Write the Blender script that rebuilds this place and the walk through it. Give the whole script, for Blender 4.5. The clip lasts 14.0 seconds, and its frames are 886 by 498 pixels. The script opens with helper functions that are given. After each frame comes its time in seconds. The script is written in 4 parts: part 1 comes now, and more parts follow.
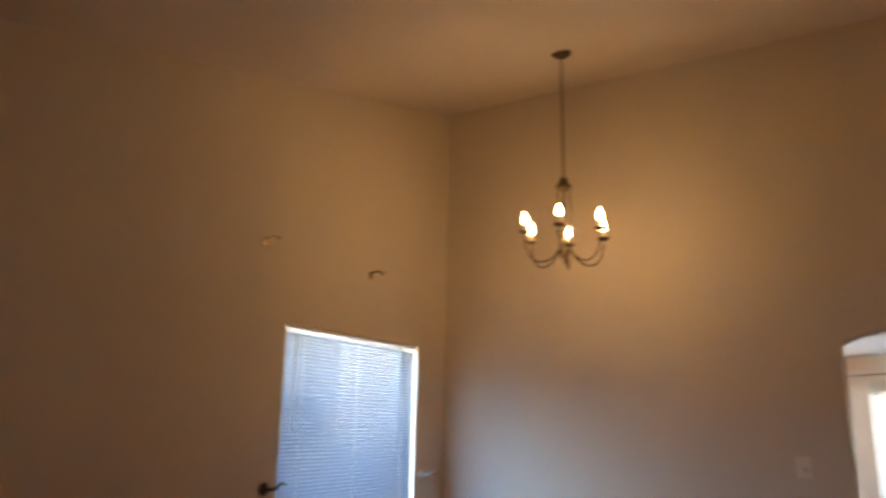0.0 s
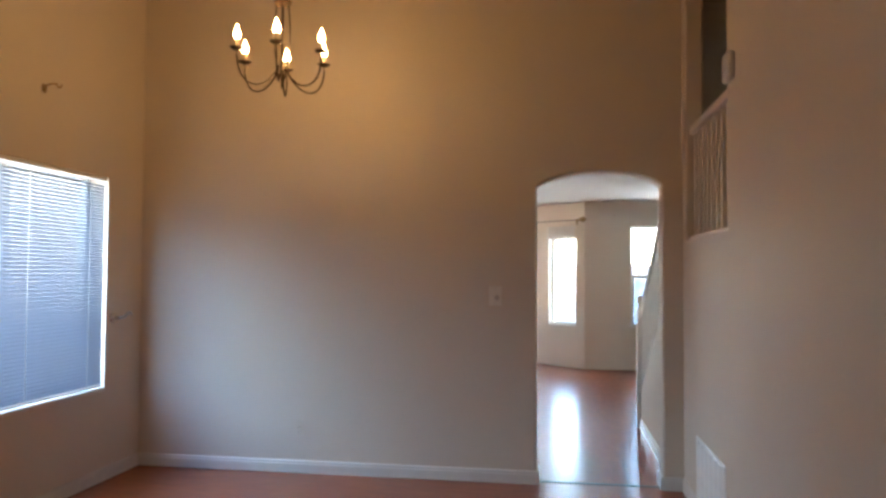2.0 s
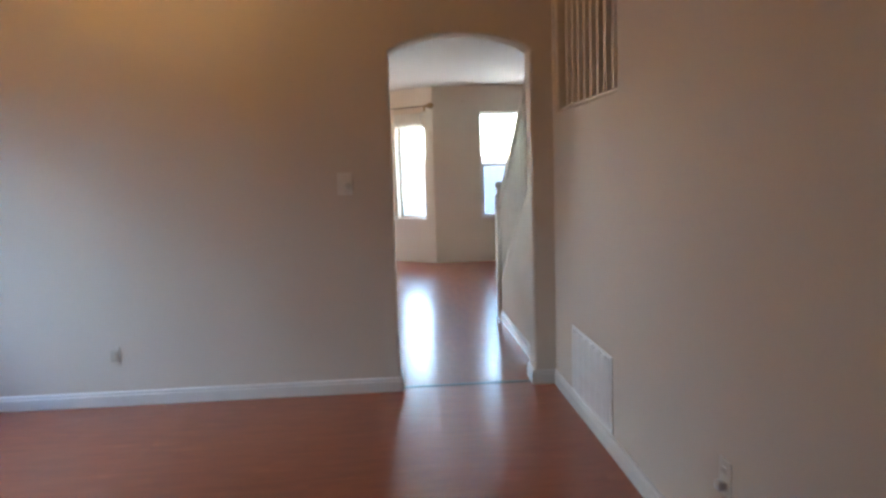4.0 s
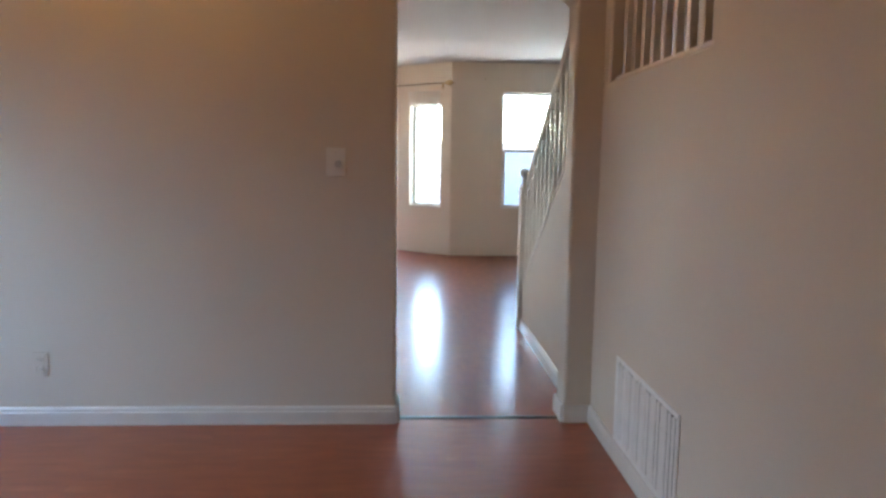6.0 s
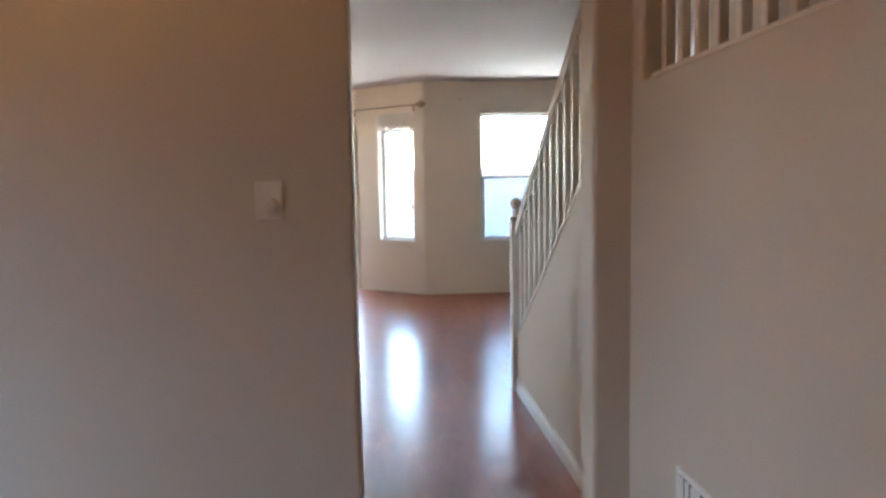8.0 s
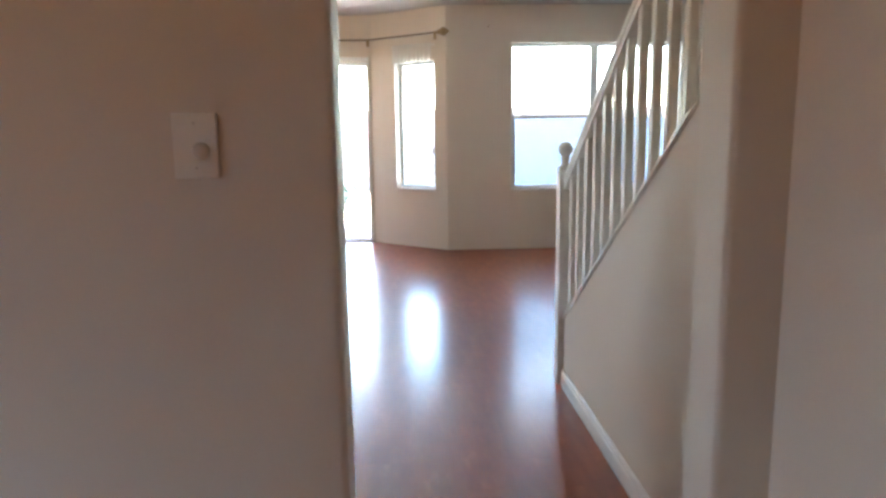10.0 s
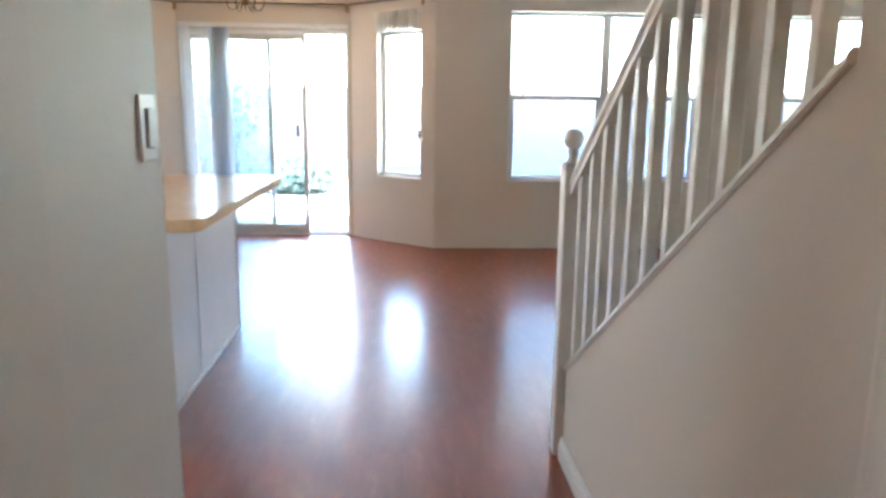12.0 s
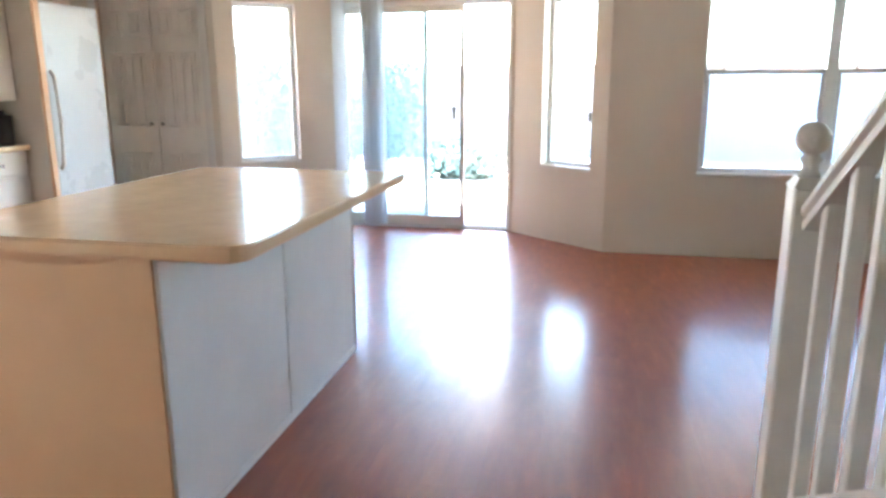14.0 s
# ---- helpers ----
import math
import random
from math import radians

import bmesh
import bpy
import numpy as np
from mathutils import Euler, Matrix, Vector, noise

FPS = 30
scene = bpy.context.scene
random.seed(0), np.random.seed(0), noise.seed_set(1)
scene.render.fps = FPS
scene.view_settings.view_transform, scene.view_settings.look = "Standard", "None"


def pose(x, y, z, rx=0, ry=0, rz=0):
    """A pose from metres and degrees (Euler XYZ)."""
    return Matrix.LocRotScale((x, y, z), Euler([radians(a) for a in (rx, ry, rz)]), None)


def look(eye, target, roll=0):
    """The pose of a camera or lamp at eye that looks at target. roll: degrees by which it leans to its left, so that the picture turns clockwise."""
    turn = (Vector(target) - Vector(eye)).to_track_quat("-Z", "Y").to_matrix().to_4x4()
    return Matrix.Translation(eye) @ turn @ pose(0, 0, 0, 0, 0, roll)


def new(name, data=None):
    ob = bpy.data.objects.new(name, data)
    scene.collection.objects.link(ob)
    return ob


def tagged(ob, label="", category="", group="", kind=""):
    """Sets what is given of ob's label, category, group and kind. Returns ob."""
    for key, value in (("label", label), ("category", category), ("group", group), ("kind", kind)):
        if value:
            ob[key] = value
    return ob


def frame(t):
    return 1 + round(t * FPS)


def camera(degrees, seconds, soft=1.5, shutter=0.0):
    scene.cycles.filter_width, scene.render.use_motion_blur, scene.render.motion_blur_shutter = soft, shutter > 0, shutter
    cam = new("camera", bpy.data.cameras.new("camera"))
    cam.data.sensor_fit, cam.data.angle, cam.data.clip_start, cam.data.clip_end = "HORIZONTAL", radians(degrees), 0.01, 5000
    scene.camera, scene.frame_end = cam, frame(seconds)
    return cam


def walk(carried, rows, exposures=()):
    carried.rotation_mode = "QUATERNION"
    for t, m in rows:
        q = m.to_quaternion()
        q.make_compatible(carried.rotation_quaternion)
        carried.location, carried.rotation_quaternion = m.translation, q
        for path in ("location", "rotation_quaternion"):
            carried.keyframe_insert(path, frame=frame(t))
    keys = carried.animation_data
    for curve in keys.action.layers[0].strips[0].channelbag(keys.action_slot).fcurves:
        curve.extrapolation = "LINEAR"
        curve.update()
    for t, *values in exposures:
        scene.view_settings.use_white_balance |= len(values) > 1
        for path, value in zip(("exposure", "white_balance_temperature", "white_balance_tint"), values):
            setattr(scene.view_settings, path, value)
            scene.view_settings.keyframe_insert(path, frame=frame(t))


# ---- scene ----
# ---- camera and walk ----
cam = camera(64.0, 14.0, soft=3.0, shutter=0.5)
PATH = [
    (0, (0.137, -5.141, 1.505), (-0.871, -3.479, 1.976), 1.3),
    (0.5, (0.133, -5.126, 1.51), (-0.551, -3.306, 1.98), -0.0),
    (1, (0.11, -5.132, 1.48), (-0.333, -3.207, 1.797), -0.1),
    (1.5, (0.087, -5.068, 1.436), (-0.204, -3.091, 1.519), -1.1),
    (2, (0.071, -4.896, 1.42), (-0.228, -2.92, 1.49), 0.3),
    (2.5, (0.03, -4.778, 1.367), (-0.208, -2.796, 1.248), -0.2),
    (3, (-0.04, -4.619, 1.343), (0.016, -2.629, 1.147), -3.1),
    (3.5, (-0.064, -4.444, 1.314), (0.113, -2.482, 0.969), -3.6),
    (4, (-0.028, -4.225, 1.328), (0.109, -2.242, 1.109), -1.8),
    (6.5, (0.038, -3.122, 1.295), (0.157, -1.142, 1.034), 1.4),
    (7, (0.007, -2.877, 1.307), (0.467, -0.939, 1.121), -2.5),
    (7.5, (0.014, -2.631, 1.302), (0.286, -0.659, 1.11), -2.5),
    (8, (0.073, -2.424, 1.313), (0.242, -0.439, 1.132), -1.0),
    (10.3, (0.125, -1.335, 1.295), (0.232, 0.632, 0.948), -0.8),
    (10.5, (0.137, -1.242, 1.283), (0.435, 0.71, 0.967), -0.3),
    (10.8, (0.158, -1.108, 1.288), (0.665, 0.814, 1.067), -1.4),
    (11, (0.155, -1.01, 1.29), (0.785, 0.862, 0.974), -1.5),
    (11.5, (0.236, -0.74, 1.277), (0.66, 1.191, 0.973), -1.6),
    (12, (0.317, -0.527, 1.288), (0.423, 1.432, 0.899), 0.6),
    (12.5, (0.338, -0.305, 1.283), (0.458, 1.666, 0.96), 1.9),
    (13, (0.32, -0.092, 1.29), (0.389, 1.868, 0.899), 0.3),
    (13.5, (0.371, 0.122, 1.281), (0.129, 2.054, 0.827), -0.9),
    (14, (0.45, 0.342, 1.295), (0.058, 2.251, 0.846), -0.1),
]
EXPO = [(0.0, 5.14), (4.0, 5.15), (8.0, 5.12), (10.5, 5.24), (12.5, 5.40), (14.0, 5.55)]
walk(cam, [(t, look(eye, target, roll)) for t, eye, target, roll in PATH], EXPO)


# ---- world and sun ----
SUN_EL, SUN_AZ = 62.0, 8.0        # degrees; the sun stands high over the back yard
world = bpy.data.worlds.new("sky")
scene.world = world
world.use_nodes = True
wn = world.node_tree
sky = wn.nodes.new("ShaderNodeTexSky")
sky.sky_type, sky.sun_disc = "NISHITA", False
sky.sun_elevation, sky.sun_rotation = radians(SUN_EL), radians(SUN_AZ)
wn.links.new(sky.outputs[0], wn.nodes["Background"].inputs[0])
wn.nodes["Background"].inputs[1].default_value = 0.15
sun = new("sun", bpy.data.lights.new("sun", "SUN"))
sun.data.energy, sun.data.angle, sun.data.color = 5.0, radians(0.53), (1.0, 0.95, 0.88)
_d = Vector((math.sin(radians(SUN_AZ)) * math.cos(radians(SUN_EL)), math.cos(radians(SUN_AZ)) * math.cos(radians(SUN_EL)), math.sin(radians(SUN_EL))))
sun.matrix_world = look(_d * 40, (0, 0, 0))
# skylight that falls steeply through the entry window and its tilted slats
win = new("entry_window_skylight", bpy.data.lights.new("entry_window_skylight", "AREA"))
win.data.shape, win.data.size, win.data.size_y = "RECTANGLE", 1.46, 1.5
win.data.energy, win.data.color, win.data.spread = 2.3, (0.56, 0.79, 1.0), radians(86)
win.matrix_world = look((-3.95, -1.22, 1.75), (-2.945, -1.06, 1.39))
# skylight through the kitchen window, beside the camera's way
kit = new("kitchen_window_skylight", bpy.data.lights.new("kitchen_window_skylight", "AREA"))
kit.data.shape, kit.data.size, kit.data.size_y = "RECTANGLE", 1.3, 0.95
kit.data.energy, kit.data.color = 0.62, (0.96, 0.98, 1.0)
kit.matrix_world = look((-3.97, 1.2, 1.55), (-2.97, 1.2, 1.50))
BULB_A, BULB_B = 5.6, 4.6       # emission of the two chandeliers' bulbs


# ---- materials ----
def material(name, colour, rough=0.5, metal=0.0, var=0.08, scale=3.0, bump=0.0, bump_scale=200.0, coat=0.0, stain=0.0, spec=0.5):
    """A painted, plastic or metal surface with broad tone drift, fine grain and relief, in metres."""
    m = bpy.data.materials.new(name)
    m.use_nodes = True
    n, l = m.node_tree.nodes, m.node_tree.links
    b = n["Principled BSDF"]
    b.inputs["Metallic"].default_value, b.inputs["Coat Weight"].default_value = metal, coat
    b.inputs["Specular IOR Level"].default_value = spec
    tc = n.new("ShaderNodeTexCoord")
    big, fine = n.new("ShaderNodeTexNoise"), n.new("ShaderNodeTexNoise")
    big.inputs["Scale"].default_value, big.inputs["Detail"].default_value = scale, 4
    fine.inputs["Scale"].default_value, fine.inputs["Detail"].default_value = bump_scale, 3
    for t in (big, fine):
        l.new(tc.outputs["Object"], t.inputs["Vector"])
    add = n.new("ShaderNodeMath")
    add.operation = "MULTIPLY_ADD"
    add.inputs[1].default_value = 0.25
    l.new(fine.outputs[0], add.inputs[0])
    l.new(big.outputs[0], add.inputs[2])
    ramp = n.new("ShaderNodeValToRGB")
    ramp.color_ramp.elements[0].position, ramp.color_ramp.elements[1].position = 0.35, 0.85
    ramp.color_ramp.elements[0].color = (*[c * (1 - var - stain) for c in colour], 1)
    ramp.color_ramp.elements[1].color = (*[min(1, c * (1 + var)) for c in colour], 1)
    l.new(add.outputs[0], ramp.inputs[0])
    l.new(ramp.outputs[0], b.inputs["Base Color"])
    mr = n.new("ShaderNodeMapRange")
    mr.inputs["To Min"].default_value, mr.inputs["To Max"].default_value = max(0.02, rough * 0.85), min(1, rough * 1.15)
    l.new(big.outputs[0], mr.inputs[0])
    l.new(mr.outputs[0], b.inputs["Roughness"])
    if bump:
        bp = n.new("ShaderNodeBump")
        bp.inputs["Strength"].default_value, bp.inputs["Distance"].default_value = bump, 0.003
        l.new(fine.outputs[0], bp.inputs["Height"])
        l.new(bp.outputs[0], b.inputs["Normal"])
    return m


def wood_floor(name, axis):
    """Glossy reddish laminate; grain runs along the plank (axis 0 or 1), each plank with its own tone."""
    m = bpy.data.materials.new(name)
    m.use_nodes = True
    n, l = m.node_tree.nodes, m.node_tree.links
    b = n["Principled BSDF"]
    tc, oi = n.new("ShaderNodeTexCoord"), n.new("ShaderNodeObjectInfo")
    mp = n.new("ShaderNodeMapping")
    mp.inputs["Scale"].default_value = (2.2, 9, 1) if axis == 0 else (9, 2.2, 1)
    off = n.new("ShaderNodeVectorMath")
    off.operation = "MULTIPLY_ADD"
    off.inputs[1].default_value = (37, 53, 11)
    l.new(oi.outputs["Random"], off.inputs[0])
    l.new(tc.outputs["Object"], off.inputs[2])
    l.new(off.outputs[0], mp.inputs[0])
    g, fine, broad = (n.new("ShaderNodeTexNoise") for _ in range(3))
    g.inputs["Scale"].default_value, g.inputs["Detail"].default_value = 2.2, 4
    fine.inputs["Scale"].default_value, fine.inputs["Detail"].default_value = 14, 4
    broad.inputs["Scale"].default_value = 1.4
    l.new(mp.outputs[0], g.inputs["Vector"])
    l.new(mp.outputs[0], fine.inputs["Vector"])
    l.new(tc.outputs["Object"], broad.inputs["Vector"])
    mix = n.new("ShaderNodeMath")
    mix.operation = "MULTIPLY_ADD"
    mix.inputs[1].default_value = 0.18
    l.new(fine.outputs[0], mix.inputs[0])
    l.new(g.outputs[0], mix.inputs[2])
    tone = n.new("ShaderNodeMath")
    tone.operation = "MULTIPLY_ADD"
    tone.inputs[1].default_value = 0.06
    l.new(oi.outputs["Random"], tone.inputs[0])
    l.new(mix.outputs[0], tone.inputs[2])
    mottle, mot = n.new("ShaderNodeTexNoise"), n.new("ShaderNodeMath")
    mottle.inputs["Scale"].default_value, mottle.inputs["Detail"].default_value = 8.0, 3
    l.new(off.outputs[0], mottle.inputs["Vector"])
    mot.operation = "MULTIPLY_ADD"
    mot.inputs[1].default_value = 0.20
    l.new(mottle.outputs[0], mot.inputs[0])
    l.new(tone.outputs[0], mot.inputs[2])
    r = n.new("ShaderNodeValToRGB")
    e = r.color_ramp.elements
    e[0].position, e[0].color = 0.50, (0.245, 0.058, 0.021, 1)
    e[1].position, e[1].color = 1.10, (0.37, 0.094, 0.034, 1)
    x = e.new(0.85)
    x.color = (0.305, 0.074, 0.026, 1)
    l.new(mot.outputs[0], r.inputs[0])
    l.new(r.outputs[0], b.inputs["Base Color"])
    mr = n.new("ShaderNodeMapRange")
    mr.inputs["To Min"].default_value, mr.inputs["To Max"].default_value = FLOOR_ROUGH * 0.85, FLOOR_ROUGH * 1.2
    l.new(broad.outputs[0], mr.inputs[0])
    l.new(mr.outputs[0], b.inputs["Coat Roughness"])
    b.inputs["Roughness"].default_value, b.inputs["Coat Weight"].default_value = 0.45, 0.75
    b.inputs["Specular IOR Level"].default_value = 0.25
    return m


def glass_pane(name, tint=(0.82, 0.90, 0.93)):
    """Thin window glass: mostly clear, with a sharp reflection."""
    m = bpy.data.materials.new(name)
    m.use_nodes = True
    n, l = m.node_tree.nodes, m.node_tree.links
    n.remove(n["Principled BSDF"])
    tr, gl, mx, lw = n.new("ShaderNodeBsdfTransparent"), n.new("ShaderNodeBsdfGlossy"), n.new("ShaderNodeMixShader"), n.new("ShaderNodeLayerWeight")
    pw, fr = n.new("ShaderNodeMath"), n.new("ShaderNodeMath")
    pw.operation, fr.operation = "POWER", "MULTIPLY_ADD"
    pw.inputs[1].default_value, fr.inputs[1].default_value, fr.inputs[2].default_value = 5.0, 0.9, 0.03
    l.new(lw.outputs["Facing"], pw.inputs[0])
    l.new(pw.outputs[0], fr.inputs[0])
    tr.inputs[0].default_value, gl.inputs["Roughness"].default_value = (*tint, 1), 0.02
    l.new(fr.outputs[0], mx.inputs[0])
    l.new(tr.outputs[0], mx.inputs[1])
    l.new(gl.outputs[0], mx.inputs[2])
    l.new(mx.outputs[0], n["Material Output"].inputs[0])
    return m


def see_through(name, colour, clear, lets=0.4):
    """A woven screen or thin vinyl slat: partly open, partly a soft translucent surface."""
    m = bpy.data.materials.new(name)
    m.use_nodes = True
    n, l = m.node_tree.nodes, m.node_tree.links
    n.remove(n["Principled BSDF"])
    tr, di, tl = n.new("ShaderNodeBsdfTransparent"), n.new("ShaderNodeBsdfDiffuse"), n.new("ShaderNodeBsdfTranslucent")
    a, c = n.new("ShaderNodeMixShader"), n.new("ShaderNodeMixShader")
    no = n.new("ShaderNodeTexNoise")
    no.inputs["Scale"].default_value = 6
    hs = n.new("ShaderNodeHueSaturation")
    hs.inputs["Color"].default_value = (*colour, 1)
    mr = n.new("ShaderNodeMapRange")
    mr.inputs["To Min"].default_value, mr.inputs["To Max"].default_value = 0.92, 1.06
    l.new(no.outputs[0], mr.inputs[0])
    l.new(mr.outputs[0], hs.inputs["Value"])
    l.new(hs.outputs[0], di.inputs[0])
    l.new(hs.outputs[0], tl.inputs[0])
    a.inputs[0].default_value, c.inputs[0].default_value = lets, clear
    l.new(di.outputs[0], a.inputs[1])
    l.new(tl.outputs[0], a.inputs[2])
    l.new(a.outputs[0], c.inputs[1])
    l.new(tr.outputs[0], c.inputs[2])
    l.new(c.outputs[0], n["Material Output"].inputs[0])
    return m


def glowing(name, colour, strength):
    m = bpy.data.materials.new(name)
    m.use_nodes = True
    b = m.node_tree.nodes["Principled BSDF"]
    b.inputs["Base Color"].default_value = (0.9, 0.85, 0.75, 1)
    b.inputs["Emission Color"].default_value, b.inputs["Emission Strength"].default_value = (*colour, 1), strength
    return m


FLOOR_ROUGH = 0.19
PAINT = material("beige_wall_paint", (0.675, 0.600, 0.515), 0.62, var=0.035, scale=0.9, bump=0.25, bump_scale=130, spec=0.35)
# ceiling greyed down: the texture's self-shadowing and weaker light are in the colour
CEIL = material("shade_greyed_ceiling_texture", (0.50, 0.475, 0.46), 0.8, var=0.03, scale=1.1, bump=0.5, bump_scale=90)
TRIM = material("white_trim_paint", (0.72, 0.69, 0.65), 0.35, var=0.04, scale=5, bump=0.05, stain=0.04)
RAILW = material("white_railing_paint", (0.76, 0.69, 0.62), 0.38, var=0.05, scale=7, bump=0.06, stain=0.03)
VINYL = material("white_vinyl_frame", (0.78, 0.79, 0.79), 0.35, var=0.03, scale=6)
SASH = material("grey_door_sash", (0.60, 0.60, 0.59), 0.45, var=0.06, scale=8)
ALU = material("grey_aluminium_frame", (0.55, 0.56, 0.57), 0.4, metal=0.6, var=0.06, scale=9)
LAMA, LAMB = wood_floor("cherry_laminate_crosswise", 0), wood_floor("cherry_laminate_lengthwise", 1)
SEAM = material("dark_floor_joint", (0.06, 0.025, 0.015), 0.6)
STRIP = material("dark_bronze_strip", (0.08, 0.05, 0.035), 0.4, metal=0.4)
GLASS = glass_pane("window_glass")
SCREEN = see_through("insect_screen", (0.23, 0.29, 0.42), 0.15)
# white slats in dark blue-grey: the blind's dimness is put into the colour
SLAT = see_through("dimmed_white_blind_slat", (0.25, 0.29, 0.36), 0.0, 0.05)
MESH = see_through("pale_insect_screen", (0.42, 0.46, 0.52), 0.72)
SHEER = see_through("white_sheer_cloth", (0.80, 0.79, 0.76), 0.12, 0.5)
VANE = see_through("grey_vertical_vane", (0.70, 0.72, 0.75), 0.05, 0.5)
IRON = material("dark_bronze_iron", (0.085, 0.06, 0.042), 0.45, metal=0.75, var=0.25, scale=30, bump=0.15)
CANDLE = material("ivory_candle_sleeve", (0.82, 0.74, 0.58), 0.5, var=0.05, scale=40)
FLAME_A = glowing("lit_bulb_entry", (1.0, 0.56, 0.20), BULB_A)
FLAME_B = glowing("lit_bulb_dining", (1.0, 0.62, 0.26), BULB_B)
PLATE = material("ivory_switch_plate", (0.80, 0.76, 0.70), 0.4, var=0.03, scale=20)
KNOB = material("grey_dimmer_knob", (0.60, 0.56, 0.51), 0.4, var=0.05, scale=60)
GRILLE = material("white_enamel_grille", (0.90, 0.90, 0.88), 0.3, var=0.05, scale=12, stain=0.04)
DARK = material("dark_duct_inside", (0.06, 0.057, 0.052), 0.8)
DULL = material("dull_grey_metal", (0.26, 0.25, 0.21), 0.5, var=0.1, scale=20)
CHROME = material("satin_chrome", (0.62, 0.61, 0.58), 0.22, metal=1.0, var=0.06, scale=40)
BRASS = material("aged_brass", (0.33, 0.23, 0.12), 0.35, metal=0.9, var=0.2, scale=60)
# almond and tan laminates with the kitchen's warm light mixed into their colours
TOP = material("warm_lit_almond_top", (0.82, 0.57, 0.35), 0.2, var=0.05, scale=14, bump=0.02, coat=0.3)
TAN = material("warm_lit_tan_laminate", (0.78, 0.51, 0.31), 0.5, var=0.05, scale=4, bump=0.05)
PANEL = material("white_laminate_panel", (0.72, 0.70, 0.67), 0.4, var=0.05, scale=3, stain=0.03)
CABINET = material("white_cabinet_paint", (0.82, 0.78, 0.72), 0.4, var=0.05, scale=4, bump=0.04)
APPLIANCE = material("white_enamel_appliance", (0.62, 0.65, 0.66), 0.28, var=0.03, scale=3, bump=0.08, bump_scale=350)
TILE = material("tan_backsplash", (0.55, 0.42, 0.25), 0.4, var=0.1, scale=9)
BLACK = material("black_plastic", (0.03, 0.03, 0.032), 0.35)
CARPET = material("beige_stair_carpet", (0.42, 0.35, 0.27), 0.95, var=0.15, scale=18, bump=0.9, bump_scale=400)
CONC = material("pale_patio_concrete", (0.44, 0.415, 0.385), 0.85, var=0.12, scale=1.5, bump=0.4, bump_scale=60)
EARTH = material("dry_gravel_yard", (0.36, 0.30, 0.24), 0.95, var=0.25, scale=2.5, bump=0.9, bump_scale=40)
BLOCK = material("pinkish_block_fence", (0.27, 0.22, 0.20), 0.9, var=0.12, scale=2, bump=0.5, bump_scale=50)
MORTAR = material("grey_mortar", (0.20, 0.19, 0.18), 0.95, var=0.1)
STUCCO = material("tan_stucco", (0.25, 0.225, 0.20), 0.9, var=0.06, scale=1, bump=0.6, bump_scale=60)
ROOF = material("brown_roof_tile", (0.30, 0.18, 0.13), 0.8, var=0.2, scale=3)
LEAF = material("blue_green_leaves", (0.11, 0.17, 0.16), 0.6, var=0.25, scale=4)
BARK = material("grey_bark", (0.16, 0.12, 0.09), 0.9, var=0.3, scale=20, bump=0.8)


# ---- building blocks ----
def mesh_of(bm, name, mat, smooth=False):
    bmesh.ops.recalc_face_normals(bm, faces=bm.faces)
    me = bpy.data.meshes.new(name)
    bm.to_mesh(me)
    bm.free()
    me.materials.append(mat)
    if smooth:
        for p in me.polygons:
            p.use_smooth = True
    return me


def part(name, bm, mat, parent=None, label="", smooth=False, at=None):
    ob = new(name, mesh_of(bm, name, mat, smooth))
    if parent is not None:
        ob.parent = parent
    if at is not None:
        ob.matrix_basis = at
    if label:
        tagged(ob, label)
    return ob


def thing(name, at, label, category, group="", kind=""):
    return tagged_at(new(name), at, label, category, group, kind)


def tagged_at(ob, at, label, category, group="", kind=""):
    ob.matrix_basis = at
    return tagged(ob, label, category, group, kind)


def box(x0, y0, z0, x1, y1, z1, bevel=0.0, bm=None, seg=1):
    bm = bm or bmesh.new()
    r = bmesh.ops.create_cube(bm, size=1.0)
    vs = r["verts"]
    for v in vs:
        v.co = Vector((x0 + (v.co.x + 0.5) * (x1 - x0), y0 + (v.co.y + 0.5) * (y1 - y0), z0 + (v.co.z + 0.5) * (z1 - z0)))
    if bevel:
        es = {e for v in vs for e in v.link_edges}
        bmesh.ops.bevel(bm, geom=list(es), offset=bevel, segments=seg, affect="EDGES", profile=0.6)
    return bm


def lathe(profile, steps=20, bm=None, at=(0, 0, 0)):
    """A turned solid round z from (radius, z) pairs."""
    bm = bm or bmesh.new()
    rings = []
    for r, z in profile:
        rings.append([bm.verts.new((at[0] + r * math.cos(2 * math.pi * i / steps), at[1] + r * math.sin(2 * math.pi * i / steps), at[2] + z)) for i in range(steps)])
    for a, b in zip(rings, rings[1:]):
        for i in range(steps):
            bm.faces.new((a[i], a[(i + 1) % steps], b[(i + 1) % steps], b[i]))
    bm.faces.new(rings[0][::-1])
    bm.faces.new(rings[-1])
    return bm


